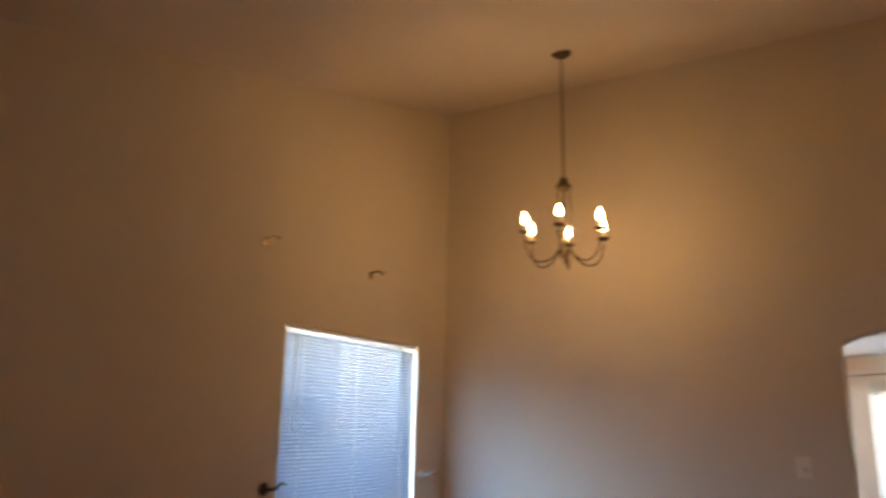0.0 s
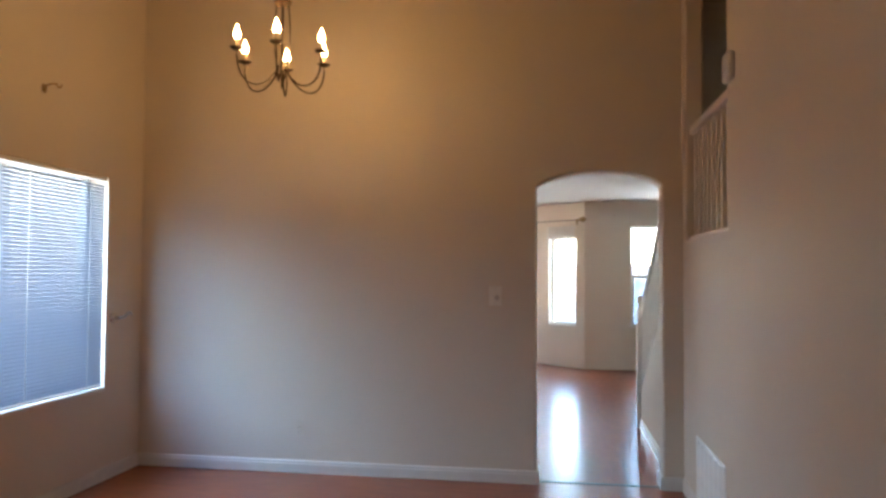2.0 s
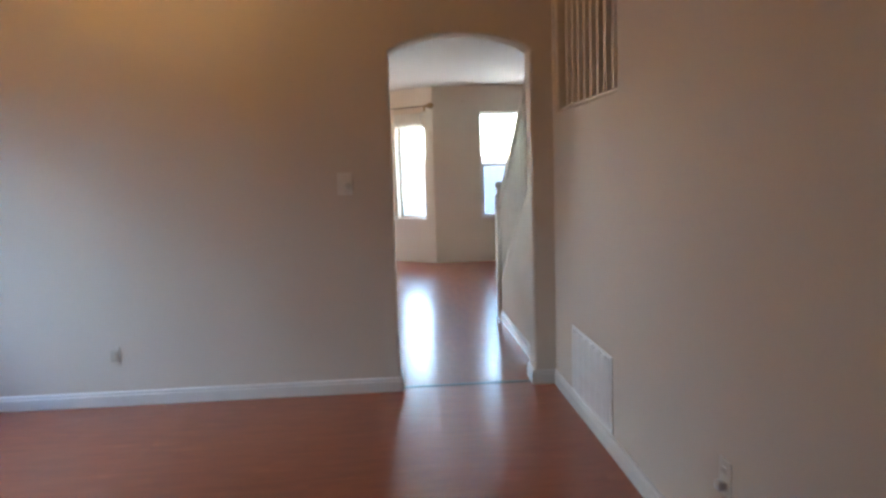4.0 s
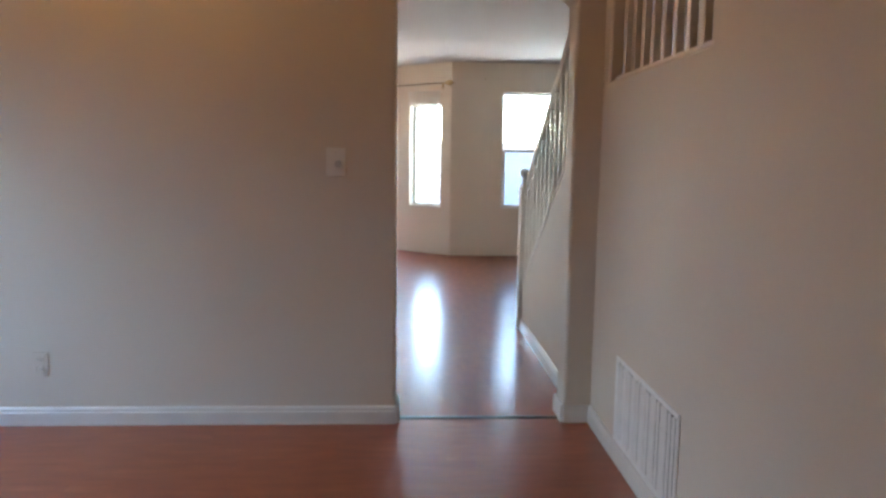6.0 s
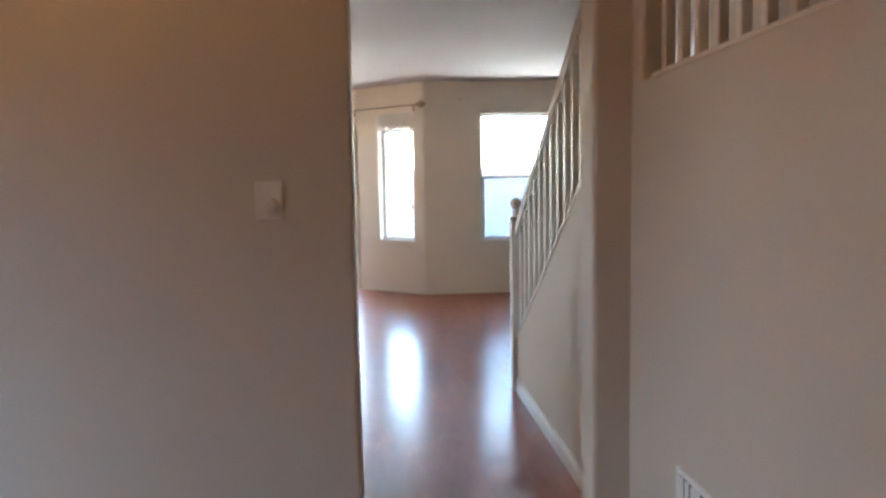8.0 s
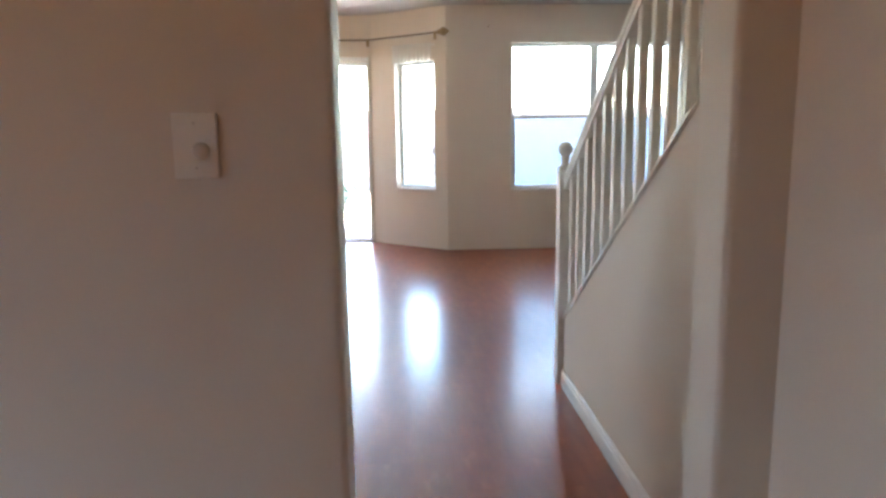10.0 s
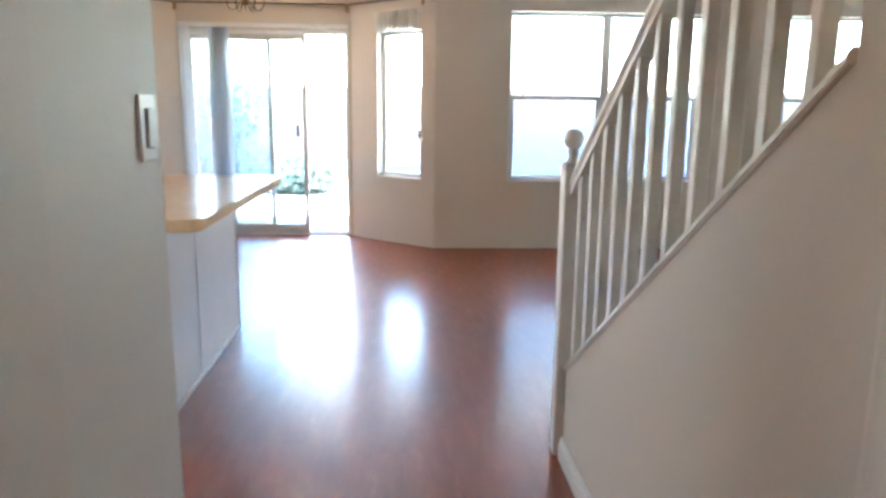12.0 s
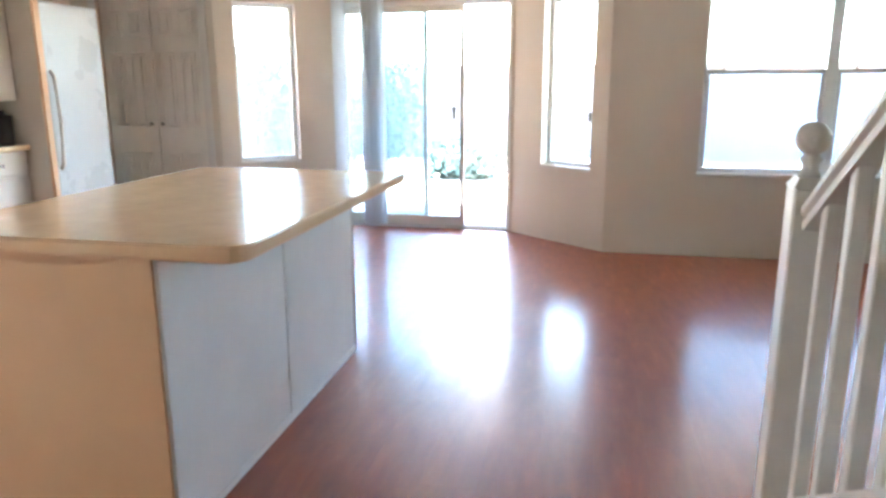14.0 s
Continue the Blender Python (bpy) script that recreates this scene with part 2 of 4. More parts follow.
def tube(points, radius, steps=8, bm=None):
    """A round bar along a line of points."""
    bm = bm or bmesh.new()
    pts = [Vector(p) for p in points]
    rings = []
    for i, p in enumerate(pts):
        d = (pts[min(i + 1, len(pts) - 1)] - pts[max(i - 1, 0)]).normalized()
        u = d.cross(Vector((0, 0, 1)))
        u = u.normalized() if u.length > 1e-3 else Vector((1, 0, 0))
        v = d.cross(u)
        rings.append([bm.verts.new(p + radius * (math.cos(2 * math.pi * k / steps) * u + math.sin(2 * math.pi * k / steps) * v)) for k in range(steps)])
    for a, b in zip(rings, rings[1:]):
        for k in range(steps):
            bm.faces.new((a[k], a[(k + 1) % steps], b[(k + 1) % steps], b[k]))
    bm.faces.new(rings[0][::-1])
    bm.faces.new(rings[-1])
    return bm


def prism(corners, depth, bm=None):
    """A flat polygon pushed out by the vector depth."""
    bm = bm or bmesh.new()
    a = [bm.verts.new(c) for c in corners]
    b = [bm.verts.new(Vector(c) + Vector(depth)) for c in corners]
    bm.faces.new(a)
    bm.faces.new(b[::-1])
    for i in range(len(a)):
        j = (i + 1) % len(a)
        bm.faces.new((a[i], b[i], b[j], a[j]))
    return bm


def wall(name, start, end, z0, z1, thick, openings=(), mat=PAINT, label="plain beige painted wall"):
    """A wall from start to end (plan), thick to the left of that way. Openings: (from, to, bottom, top, rise of the arch)."""
    s, e = Vector((*start, 0)), Vector((*end, 0))
    w = (e - s).normalized()
    n = Vector((-w.y, w.x, 0)) * thick
    length = (e - s).length
    bm = bmesh.new()

    def piece(u0, u1, a0, a1, b0, b1):
        if min(a1 - a0, b1 - b0) > 1e-4:
            up = Vector((0, 0, 1))
            prism([s + w * u0 + up * a0, s + w * u1 + up * b0, s + w * u1 + up * b1, s + w * u0 + up * a1], n, bm)

    u = 0.0
    for o0, o1, ob_, ot, rise in sorted(openings):
        piece(u, o0, z0, z1, z0, z1)
        piece(o0, o1, z0, ob_, z0, ob_)
        steps = 20 if rise else 1
        for i in range(steps):
            f0, f1 = i / steps, (i + 1) / steps
            h0, h1 = (ot + rise * (1 - (2 * f - 1) ** 2) ** (0.75) if rise else ot for f in (f0, f1))
            piece(o0 + (o1 - o0) * f0, o0 + (o1 - o0) * f1, h0, z1, h1, z1)
        u = o1
    piece(u, length, z0, z1, z0, z1)
    return tagged(part(name, bm, mat), label, "wall", kind="structure")


def arched_wall(name, start, end, z0, z1, thick, o0, o1, sill, spring, rise, label):
    """A wall with one arched opening whose edges are rounded over; sill None: the opening reaches the floor."""
    s, e = Vector((*start, 0)), Vector((*end, 0))
    w = (e - s).normalized()
    n = Vector((-w.y, w.x, 0)) * thick
    length, steps = (e - s).length, 24
    arch = [(o0 + (o1 - o0) * i / steps, spring + rise * (1 - (2 * i / steps - 1) ** 2) ** 0.75) for i in range(steps + 1)]
    mid, half = (o0 + o1) / 2, steps // 2
    low = [(o0, z0)] if sill is None else [(mid, z0), (mid, sill), (o0, sill)]
    low2 = [(o1, z0)] if sill is None else [(mid, z0), (mid, sill), (o1, sill)]
    rings = [[(0, z0)] + low + arch[:half + 1] + [(mid, z1), (0, z1)], [(length, z0)] + low2 + arch[half:][::-1] + [(mid, z1), (length, z1)]]
    bm = bmesh.new()
    made = {}

    def vert(u, z):
        k = (round(u, 5), round(z, 5))
        if k not in made:
            made[k] = bm.verts.new(s + w * u + Vector((0, 0, z)))
        return made[k]

    faces = [bm.faces.new([vert(u, z) for u, z in ring]) for ring in rings]
    out = bmesh.ops.extrude_face_region(bm, geom=faces, use_keep_orig=True)
    bmesh.ops.translate(bm, vec=n, verts=[g for g in out["geom"] if isinstance(g, bmesh.types.BMVert)])
    bmesh.ops.recalc_face_normals(bm, faces=bm.faces)

    def at_opening(v):
        d = v.co - s
        u = d.dot(w)
        return o0 - 1e-4 <= u <= o1 + 1e-4 and v.co.z < spring + rise + 0.01 and (sill is None or v.co.z > sill - 0.01)

    rim = [ed for ed in bm.edges if all(at_opening(v) for v in ed.verts) and abs((ed.verts[0].co - ed.verts[1].co).dot(n)) < 1e-6]
    bmesh.ops.bevel(bm, geom=rim, offset=0.016, segments=4, affect="EDGES", profile=0.5)
    return tagged(part(name, bm, PAINT), label, "wall", kind="structure")


def baseboard(start, end, side=1, name="baseboard"):
    """A white moulded skirting board with its bead, standing off the wall to the left of its way (side 1) or right (-1)."""
    s, e = Vector((*start, 0)), Vector((*end, 0))
    w = (e - s).normalized()
    n = Vector((-w.y, w.x, 0)) * side
    bm = bmesh.new()
    prof = [(0, 0), (0.014, 0), (0.014, 0.062), (0.010, 0.068), (0.011, 0.078), (0.006, 0.086), (0, 0.088)]
    prism([s + n * (a + 0.0015) + Vector((0, 0, z + 0.001)) for a, z in prof], e - s, bm)
    return tagged(part(name, bm, TRIM), "white painted moulded baseboard along the wall", "baseboard", kind="structure")


# ---- the large structure ----
XL, XR, XP, XS = -2.945, 0.945, -0.125, 0.905     # entry walls, passage wall, stair side
YF, YS, ZA, ZB, TH = 6.0, 6.66, 4.206, 2.52, 0.17
PITCH = 0.28                                       # the entry ceiling falls towards the front of the house
AX0, AX1 = -0.02, 0.81                            # archway

arched_wall("wall_arch", (AX0 - 3.14, 0.0), (1.025, 0.0), 0, ZA, TH, 3.14, 3.14 + AX1 - AX0, None, 2.02, 0.105, label="beige wall with a low arched passage opening")

wall("wall_window", (XL, 0.0), (XL, -8.0), 0, ZA, -0.20, [(0.415, 1.895, 0.63, 2.075, 0)], label="beige wall with a large window, entry room")
arched_wall("wall_stair_side", (XR, -8.0), (XR, 0.0), 0, ZA, -0.12, 6.80, 7.91, 1.65, 3.2, 0.3, label="beige wall with an arched railed opening high up")
wall("wall_entry_back", (XL, -8.0), (XR, -8.0), 0, ZA, -0.2)
wall("wall_passage", (XP, 0.79), (XP, TH), 0, ZB, -0.12, label="beige passage wall beside the archway")
wall("wall_kitchen_near", (-4.0, TH), (XP - 0.12, TH), 0, ZB, 0.1)
wall("wall_kitchen_side", (-4.0, 6.0), (-4.0, TH), 0, ZB, -0.2, [(4.1, 5.5, 1.05, 2.05, 0)], label="beige kitchen wall with a window")
wall("wall_pantry", (-2.66, YF), (-4.0, YF), 0, ZB, -0.15, [(0.13, 1.085, 0.0, 2.05, 0)], label="beige wall with pantry doors")
wall("wall_pantry_back", (-2.66, YF + 0.16), (-4.0, YF + 0.16), 0, ZB, -0.1)
BAYS = [((0.583, YF), (-0.212, YS)), ((-1.868, YS), (-2.66, YF))]
blen = math.hypot(0.795, 0.66)
wall("wall_bay_right", *BAYS[0], 0, ZB, -0.15, [(0.16, 0.70, 0.64, 1.99, 0)], label="angled bay wall with a narrow window")
wall("wall_bay_left", *BAYS[1], 0, ZB, -0.15, [(blen - 0.70, blen - 0.16, 0.64, 1.99, 0)], label="angled bay wall with a narrow window")
wall("wall_slider", (-0.212, YS), (-1.868, YS), 0, ZB, -0.15, [(0.025, 1.631, 0.0, 2.02, 0)], label="beige bay wall with a sliding glass door")
wall("wall_far", (6.0, YF), (0.583, YF), 0, ZB, -0.15, [(6.0 - 5.52, 6.0 - 3.72, 0.64, 2.145, 0), (6.0 - 3.05, 6.0 - 1.255, 0.64, 2.145, 0)], label="beige far wall with two wide windows")
wall("wall_family_side", (6.0, TH), (6.0, YF), 0, ZB, -0.15)
wall("wall_family_near", (1.95, TH), (6.0, TH), 0, ZB, -0.15)
# stairwell shaft
wall("wall_stairwell_outer", (1.95, -1.35), (1.95, TH), 0, ZA, -0.12)
wall("wall_stairwell_back", (1.065, -1.35), (1.95, -1.35), 0, ZA, -0.12)
wall("wall_stairwell_upper", (1.95, TH), (1.95, 1.6), 0, ZA, -0.12)
wall("wall_stairwell_head", (0.90, 1.1), (1.95, 1.1), ZB + 0.15, ZA, 0.12)
wall("wall_stairwell_inner", (0.90, TH), (0.90, 1.1), ZB + 0.15, ZA, -0.12)

# ceilings
tagged(part("ceiling_entry", prism([(XL - 0.2, 0.0, ZA), (XL - 0.2, -6.0, ZA - 6.0 * PITCH), (XL - 0.2, -8.2, ZA - 6.0 * PITCH), (XL - 0.2, -8.2, ZA + 0.14), (XL - 0.2, 0.2, ZA + 0.14), (XL - 0.2, 0.2, ZA)], (XR + 0.32 - XL, 0, 0)), PAINT), "beige sloping high ceiling over the entry room", "ceiling", kind="structure")
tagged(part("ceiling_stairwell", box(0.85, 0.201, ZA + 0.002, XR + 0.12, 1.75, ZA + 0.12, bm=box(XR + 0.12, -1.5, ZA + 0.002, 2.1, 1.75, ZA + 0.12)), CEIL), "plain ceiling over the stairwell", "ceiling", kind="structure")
bm = bmesh.new()
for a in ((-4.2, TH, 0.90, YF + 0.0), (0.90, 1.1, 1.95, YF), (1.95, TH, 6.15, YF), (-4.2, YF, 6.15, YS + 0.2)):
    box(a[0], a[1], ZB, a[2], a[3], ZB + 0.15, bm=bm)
tagged(part("ceiling_living", bm, CEIL), "flat textured ceiling over kitchen and family room, greyed for shade", "ceiling", kind="structure")

# knee wall of the stair: full height by the arch, then sloping down to the newel
SLOPE = 0.665


def cap_z(y):
    return 0.348 + SLOPE * (1.91 - y)


bm = bmesh.new()
prism([(XS, TH, 0), (XS, 0.40, 0), (XS, 0.40, ZB), (XS, TH, ZB)], (0.12, 0, 0), bm)
prism([(XS, 0.40, 0), (XS, 1.91, 0), (XS, 1.91, cap_z(1.91)), (XS, 0.40, cap_z(0.40))], (0.12, 0, 0), bm)
tagged(part("wall_stair_knee", bm, PAINT), "beige sloping knee wall under the stair railing", "wall", kind="structure")
for a, b, sd in (((XL, 0), (AX0, 0), -1), ((AX1, 0), (XR, 0), -1), ((XL, -8), (XL, 0), -1), ((XR, 0), (XR, -8), -1),
                 ((AX0, 0), (AX0, TH), -1), ((AX1, 0), (AX1, TH), 1), ((XS, TH), (XS, 1.91), 1), ((XS, 1.91), (XS + 0.12, 1.91), 1), ((XP, TH), (XP, 0.79), -1), ((XP - 0.12, 0.79), (XP, 0.79), 1),
                 ((6, YF), (6, TH), -1)):
    baseboard(a, b, sd)

# subfloor, door strip
tagged(part("floor", box(-4.2, -8.2, -0.12, 6.2, YS + 0.15, -0.012), SEAM), "reddish glossy laminate floor", "floor", kind="structure")
FLOOR = bpy.data.objects["floor"]
bm = bmesh.new()
prism([(AX0 + 0.002, 0.045, 0.0), (AX0 + 0.002, 0.058, 0.004), (AX0 + 0.002, 0.078, 0.004), (AX0 + 0.002, 0.092, 0.0)], (AX1 - AX0 - 0.004, 0, 0), bm)
tagged(part("threshold_strip", bm, STRIP), "thin dark floor strip in the archway", "threshold", kind="structure")


# ---- windows ----
def window(name, at, w, h, depth, halves, meet, label, screen=True, lock=False, outer_screen=False, lined=True):
    """A vinyl window in its opening: origin at the lower corner on the room side, x along the wall, y outward."""
    t = tagged_at(new(name), at, label, "window", kind="structure")
    yo = depth - 0.06
    bm = bmesh.new()
    f = 0.035
    for a in ((0, 0, f, h), (w - f, 0, w, h), (f, 0, w - f, f), (f, h - f, w - f, h)):
        box(a[0], yo, a[1], a[2], yo + 0.055, a[3], 0.004, bm)
    part("window_frame", bm, VINYL, t)
    part("window_sill", box(0.0015, -0.012, -0.018, w - 0.0015, yo, 0.004, 0.005), TRIM, t)
    bm = bmesh.new()
    for a in ((0.0, 0.0045, 0.003, h), (w - 0.003, 0.0045, w, h), (0.003, h - 0.003, w - 0.003, h)):
        box(a[0], 0.001, a[1], a[2], yo - 0.001, a[3], bm=bm)
    if lined:
        part("reveal", bm, TRIM, t, "white painted window reveal")
    cw = (w - 2 * f - (halves - 1) * 0.085) / halves
    for i in range(halves):
        x0 = f + i * (cw + 0.085)
        if i:
            part("mullion", box(x0 - 0.085, yo - 0.004, f, x0, yo + 0.05, h - f, 0.006), VINYL, t)
        z = h - f
        if meet:
            part("meeting_rail", box(x0, yo + 0.004, meet - 0.018, x0 + cw, yo + 0.045, meet + 0.018, 0.004), VINYL, t)
            lk = box(x0 + 0.10, yo - 0.012, meet + 0.0, x0 + 0.125, yo + 0.006, meet + 0.05, 0.004)
            part("sash_lock", lk, KNOB, t)
            for a in ((x0, f, x0 + 0.025, meet - 0.018), (x0 + cw - 0.025, f, x0 + cw, meet - 0.018)):
                part("sash_stile", box(a[0], yo + 0.008, a[1], a[2], yo + 0.04, a[3], 0.003), VINYL, t)
            spans = ((f, meet - 0.018), (meet + 0.018, z))
        else:
            spans = ((f, z),)
        for k, (a, b) in enumerate(spans):
            p = part("pane", box(x0, yo + 0.02, a, x0 + cw, yo + 0.024, b), GLASS, t)
            p.visible_shadow = False
            if meet and k == 0 and screen:
                bm = bmesh.new()
                bm.faces.new([bm.verts.new(v) for v in ((x0, yo + 0.05, a), (x0 + cw, yo + 0.05, a), (x0 + cw, yo + 0.05, b), (x0, yo + 0.05, b))])
                part("insect_screen", bm, SCREEN, t, "grey woven insect screen")
    if outer_screen:
        part("insect_screen", box(f, yo + 0.050, f, w - f, yo + 0.052, h - f), MESH, t, "fine pale insect screen")
    if lock:
        part("crank_handle", box(w - 0.09, yo - 0.03, 0.37, w - 0.07, yo + 0.003, 0.45, 0.006), BLACK, t, "small grey latch handle")
    return t


def along(start, end, u, z):
    """A pose on a wall's room face: x runs from start to end, y outward (to the right of that way turned round)."""
    d = Vector((end[0] - start[0], end[1] - start[1], 0)).normalized()
    ang = math.degrees(math.atan2(d.y, d.x))
    return pose(start[0] + d.x * u, start[1] + d.y * u, z, 0, 0, ang)


# each window's x runs so that outward lies to the left of it
window("window_1", pose(XL, -1.895, 0.63, 0, 0, 90), 1.48, 1.445, 0.20, 1, 0.0, "white framed entry window behind mini blinds", lined=False)
window("window_2", along(BAYS[0][1], BAYS[0][0], blen - 0.70, 0.64), 0.54, 1.35, 0.15, 1, 0.0, "narrow white bay window with a latch", lock=True)
window("window_3", along(BAYS[1][1], BAYS[1][0], 0.16, 0.64), 0.54, 1.35, 0.15, 1, 0.0, "narrow white bay window with an insect screen", outer_screen=True)
window("window_4", pose(1.255, YF, 0.64), 1.795, 1.505, 0.15, 2, 0.755, "wide white double window, lower halves screened")
window("window_5", pose(3.72, YF, 0.64), 1.80, 1.505, 0.15, 2, 0.755, "wide white double window, lower halves screened")

window("window_6", pose(-4.0, 0.5, 1.05, 0, 0, 90), 1.40, 1.0, 0.20, 2, 0.0, "white double window in the kitchen wall")


def sliding_door():
    """Outer frame, a fixed leaf, and the sliding leaf pushed partly open."""
    d = tagged_at(new("door_1"), pose(-1.843, YS, 0.0), "white sliding patio door standing partly open", "door", kind="structure")
    w, h = 1.606, 2.02
    bm = bmesh.new()
    for a in ((0.001, 0.02, 0.035, h - 0.001), (w - 0.035, 0.02, w - 0.001, h - 0.001), (0.035, h - 0.04, w - 0.035, h - 0.001)):
        box(a[0], 0.03, a[1], a[2], 0.14, a[3], 0.004, bm)
    part("door_frame", bm, VINYL, d)
    bm = box(0.001, 0.03, 0.001, w - 0.001, 0.16, 0.018, 0.003)
    box(0.03, 0.062, 0.018, w - 0.03, 0.068, 0.03, bm=bm)
    box(0.03, 0.105, 0.018, w - 0.03, 0.111, 0.03, bm=bm)
    part("track", bm, ALU, d, "grey metal sill track")

    def leaf(x0, x1, y, label):
        bm = bmesh.new()
        st = 0.042
        for a in ((x0, 0.032, x0 + st, h - 0.042), (x1 - st, 0.032, x1, h - 0.042), (x0 + st, 0.032, x1 - st, 0.115), (x0 + st, h - 0.095, x1 - st, h - 0.042)):
            box(a[0], y, a[1], a[2], y + 0.035, a[3], 0.004, bm)
        f = part("leaf", bm, SASH, d, label)
        p = part("pane", box(x0 + st, y + 0.015, 0.115, x1 - st, y + 0.02, h - 0.095), GLASS, f)
        p.visible_shadow = False
        return f

    leaf(0.036, 0.84, 0.095, "fixed glass leaf")
    part("insect_screen", box(0.04, 0.134, 0.04, 0.835, 0.136, h - 0.045), MESH, d, "fine pale insect screen")
    s = leaf(0.38, 1.185, 0.048, "sliding glass leaf")
    bm = box(1.075, 0.018, 1.0, 1.105, 0.047, 1.12, 0.005)
    box(1.083, 0.0, 1.02, 1.097, 0.02, 1.10, 0.004, bm)
    part("handle", bm, BLACK, s, "dark pull handle with latch")
    return d


sliding_door()


# ---- stair ----
def staircase():
    """Carpeted steps rising towards the entry, with a landing behind the railed opening."""
    st = tagged_at(new("stair"), pose(0, 0, 0), "beige carpeted stair rising to a landing", "stair", kind="structure")
    n, rise = 9, 0.178
    run = rise / SLOPE
    y = 1.90
    for i in range(n):
        z = rise * (i + 1)
        bm = box(1.027, y - run - (0.0 if i < n - 1 else 0.3), 0.0 if i == 0 else z - rise - 0.03, 1.93, y, z, 0.012)
        part("step", bm, CARPET, st)
        y -= run
    part("landing", box(1.067, -1.345, 1.45, 1.948, y - 0.302, 1.602, 0.01), CARPET, st)
    return st


staircase()


def stair_railing():
    r = thing("stair_railing", pose(0, 0, 0), "white painted wooden stair railing with square balusters", "railing")
    xc = 0.921
    # sloping cap on the knee wall
    bm = bmesh.new()
    y0, y1 = 0.402, 1.93
    prism([(XS - 0.008, y0, cap_z(y0) + 0.001), (XS - 0.008, y1, cap_z(y1) + 0.001), (XS - 0.008, y1, cap_z(y1) + 0.026), (XS - 0.008, y0, cap_z(y0) + 0.026)], (0.133, 0, 0), bm)
    bmesh.ops.bevel(bm, geom=bm.edges[:], offset=0.005, segments=2, affect="EDGES")
    part("wall_cap", bm, RAILW, r)
    # newel: square shaft with chamfered head, neck and ball
    bm = box(xc - 0.046, 1.932, 0.0, xc + 0.022, 2.0, 1.085, 0.005)
    bmesh.ops.create_cone(bm, cap_ends=True, segments=4, radius1=0.052, radius2=0.034, depth=0.02, matrix=Matrix.Translation((xc - 0.012, 1.966, 1.095)) @ Matrix.Rotation(radians(45), 4, "Z"))
    nw = part("newel", bm, RAILW, r)
    prof = [(0.024, 1.104), (0.017, 1.118), (0.015, 1.132), (0.022, 1.142), (0.015, 1.152)]
    prof += [(0.034 * math.sin(a) + 0.0005, 1.186 - 0.035 * math.cos(a)) for a in [0.5 + k * (math.pi - 0.5) / 12 for k in range(13)]]
    part("ball_finial", lathe(prof, 24, at=(xc - 0.012, 1.966, 0)), RAILW, nw, "round turned ball", smooth=True)
    # handrail: moulded, parallel to the cap
    def rz(y):
        return 1.065 + SLOPE * (1.87 - y)
    bm = bmesh.new()
    ya, yb = 0.402, 1.93
    prof = [(-0.024, -0.03), (0.024, -0.03), (0.026, -0.012), (0.018, -0.004), (0.030, 0.006), (0.030, 0.022), (0.018, 0.033), (-0.018, 0.033), (-0.030, 0.022), (-0.030, 0.006), (-0.018, -0.004), (-0.026, -0.012)]
    prism([(xc + a, ya, rz(ya) + b) for a, b in prof], (0, yb - ya, rz(yb) - rz(ya)), bm)
    part("handrail", bm, RAILW, r)
    for i in range(11):
        y = 1.833 - 0.1325 * i
        b, t = cap_z(y) + 0.02, rz(y) - 0.028
        bm = bmesh.new()
        q, sl = 0.0155, SLOPE * 0.0155
        vs = [(xc - q, y - q, b + sl), (xc + q, y - q, b + sl), (xc + q, y + q, b - sl), (xc - q, y + q, b - sl)]
        prism(vs, (0, 0, t - b), bm)
        bmesh.ops.bevel(bm, geom=[e for e in bm.edges if abs(e.verts[0].co.z - e.verts[1].co.z) > 0.2], offset=0.003, segments=1, affect="EDGES")
        part("baluster", bm, RAILW, r)
    return r


stair_railing()


def landing_railing():
    r = thing("landing_railing", pose(XR + 0.06, 0, 0), "white wooden railing in the high arched opening", "railing")
    ya, yb = -1.198, -0.092
    part("handrail", box(-0.032, ya, 2.335, 0.032, yb, 2.385, 0.01, seg=2), RAILW, r)
    part("bottom_rail", box(-0.03, ya, 1.651, 0.03, yb, 1.672, 0.005), RAILW, r)
    for i in range(9):
        y = ya + 0.07 + i * (yb - ya - 0.14) / 8
        part("baluster", box(-0.0155, y - 0.0155, 1.672, 0.0155, y + 0.0155, 2.336, 0.003), RAILW, r)
    return r


landing_railing()


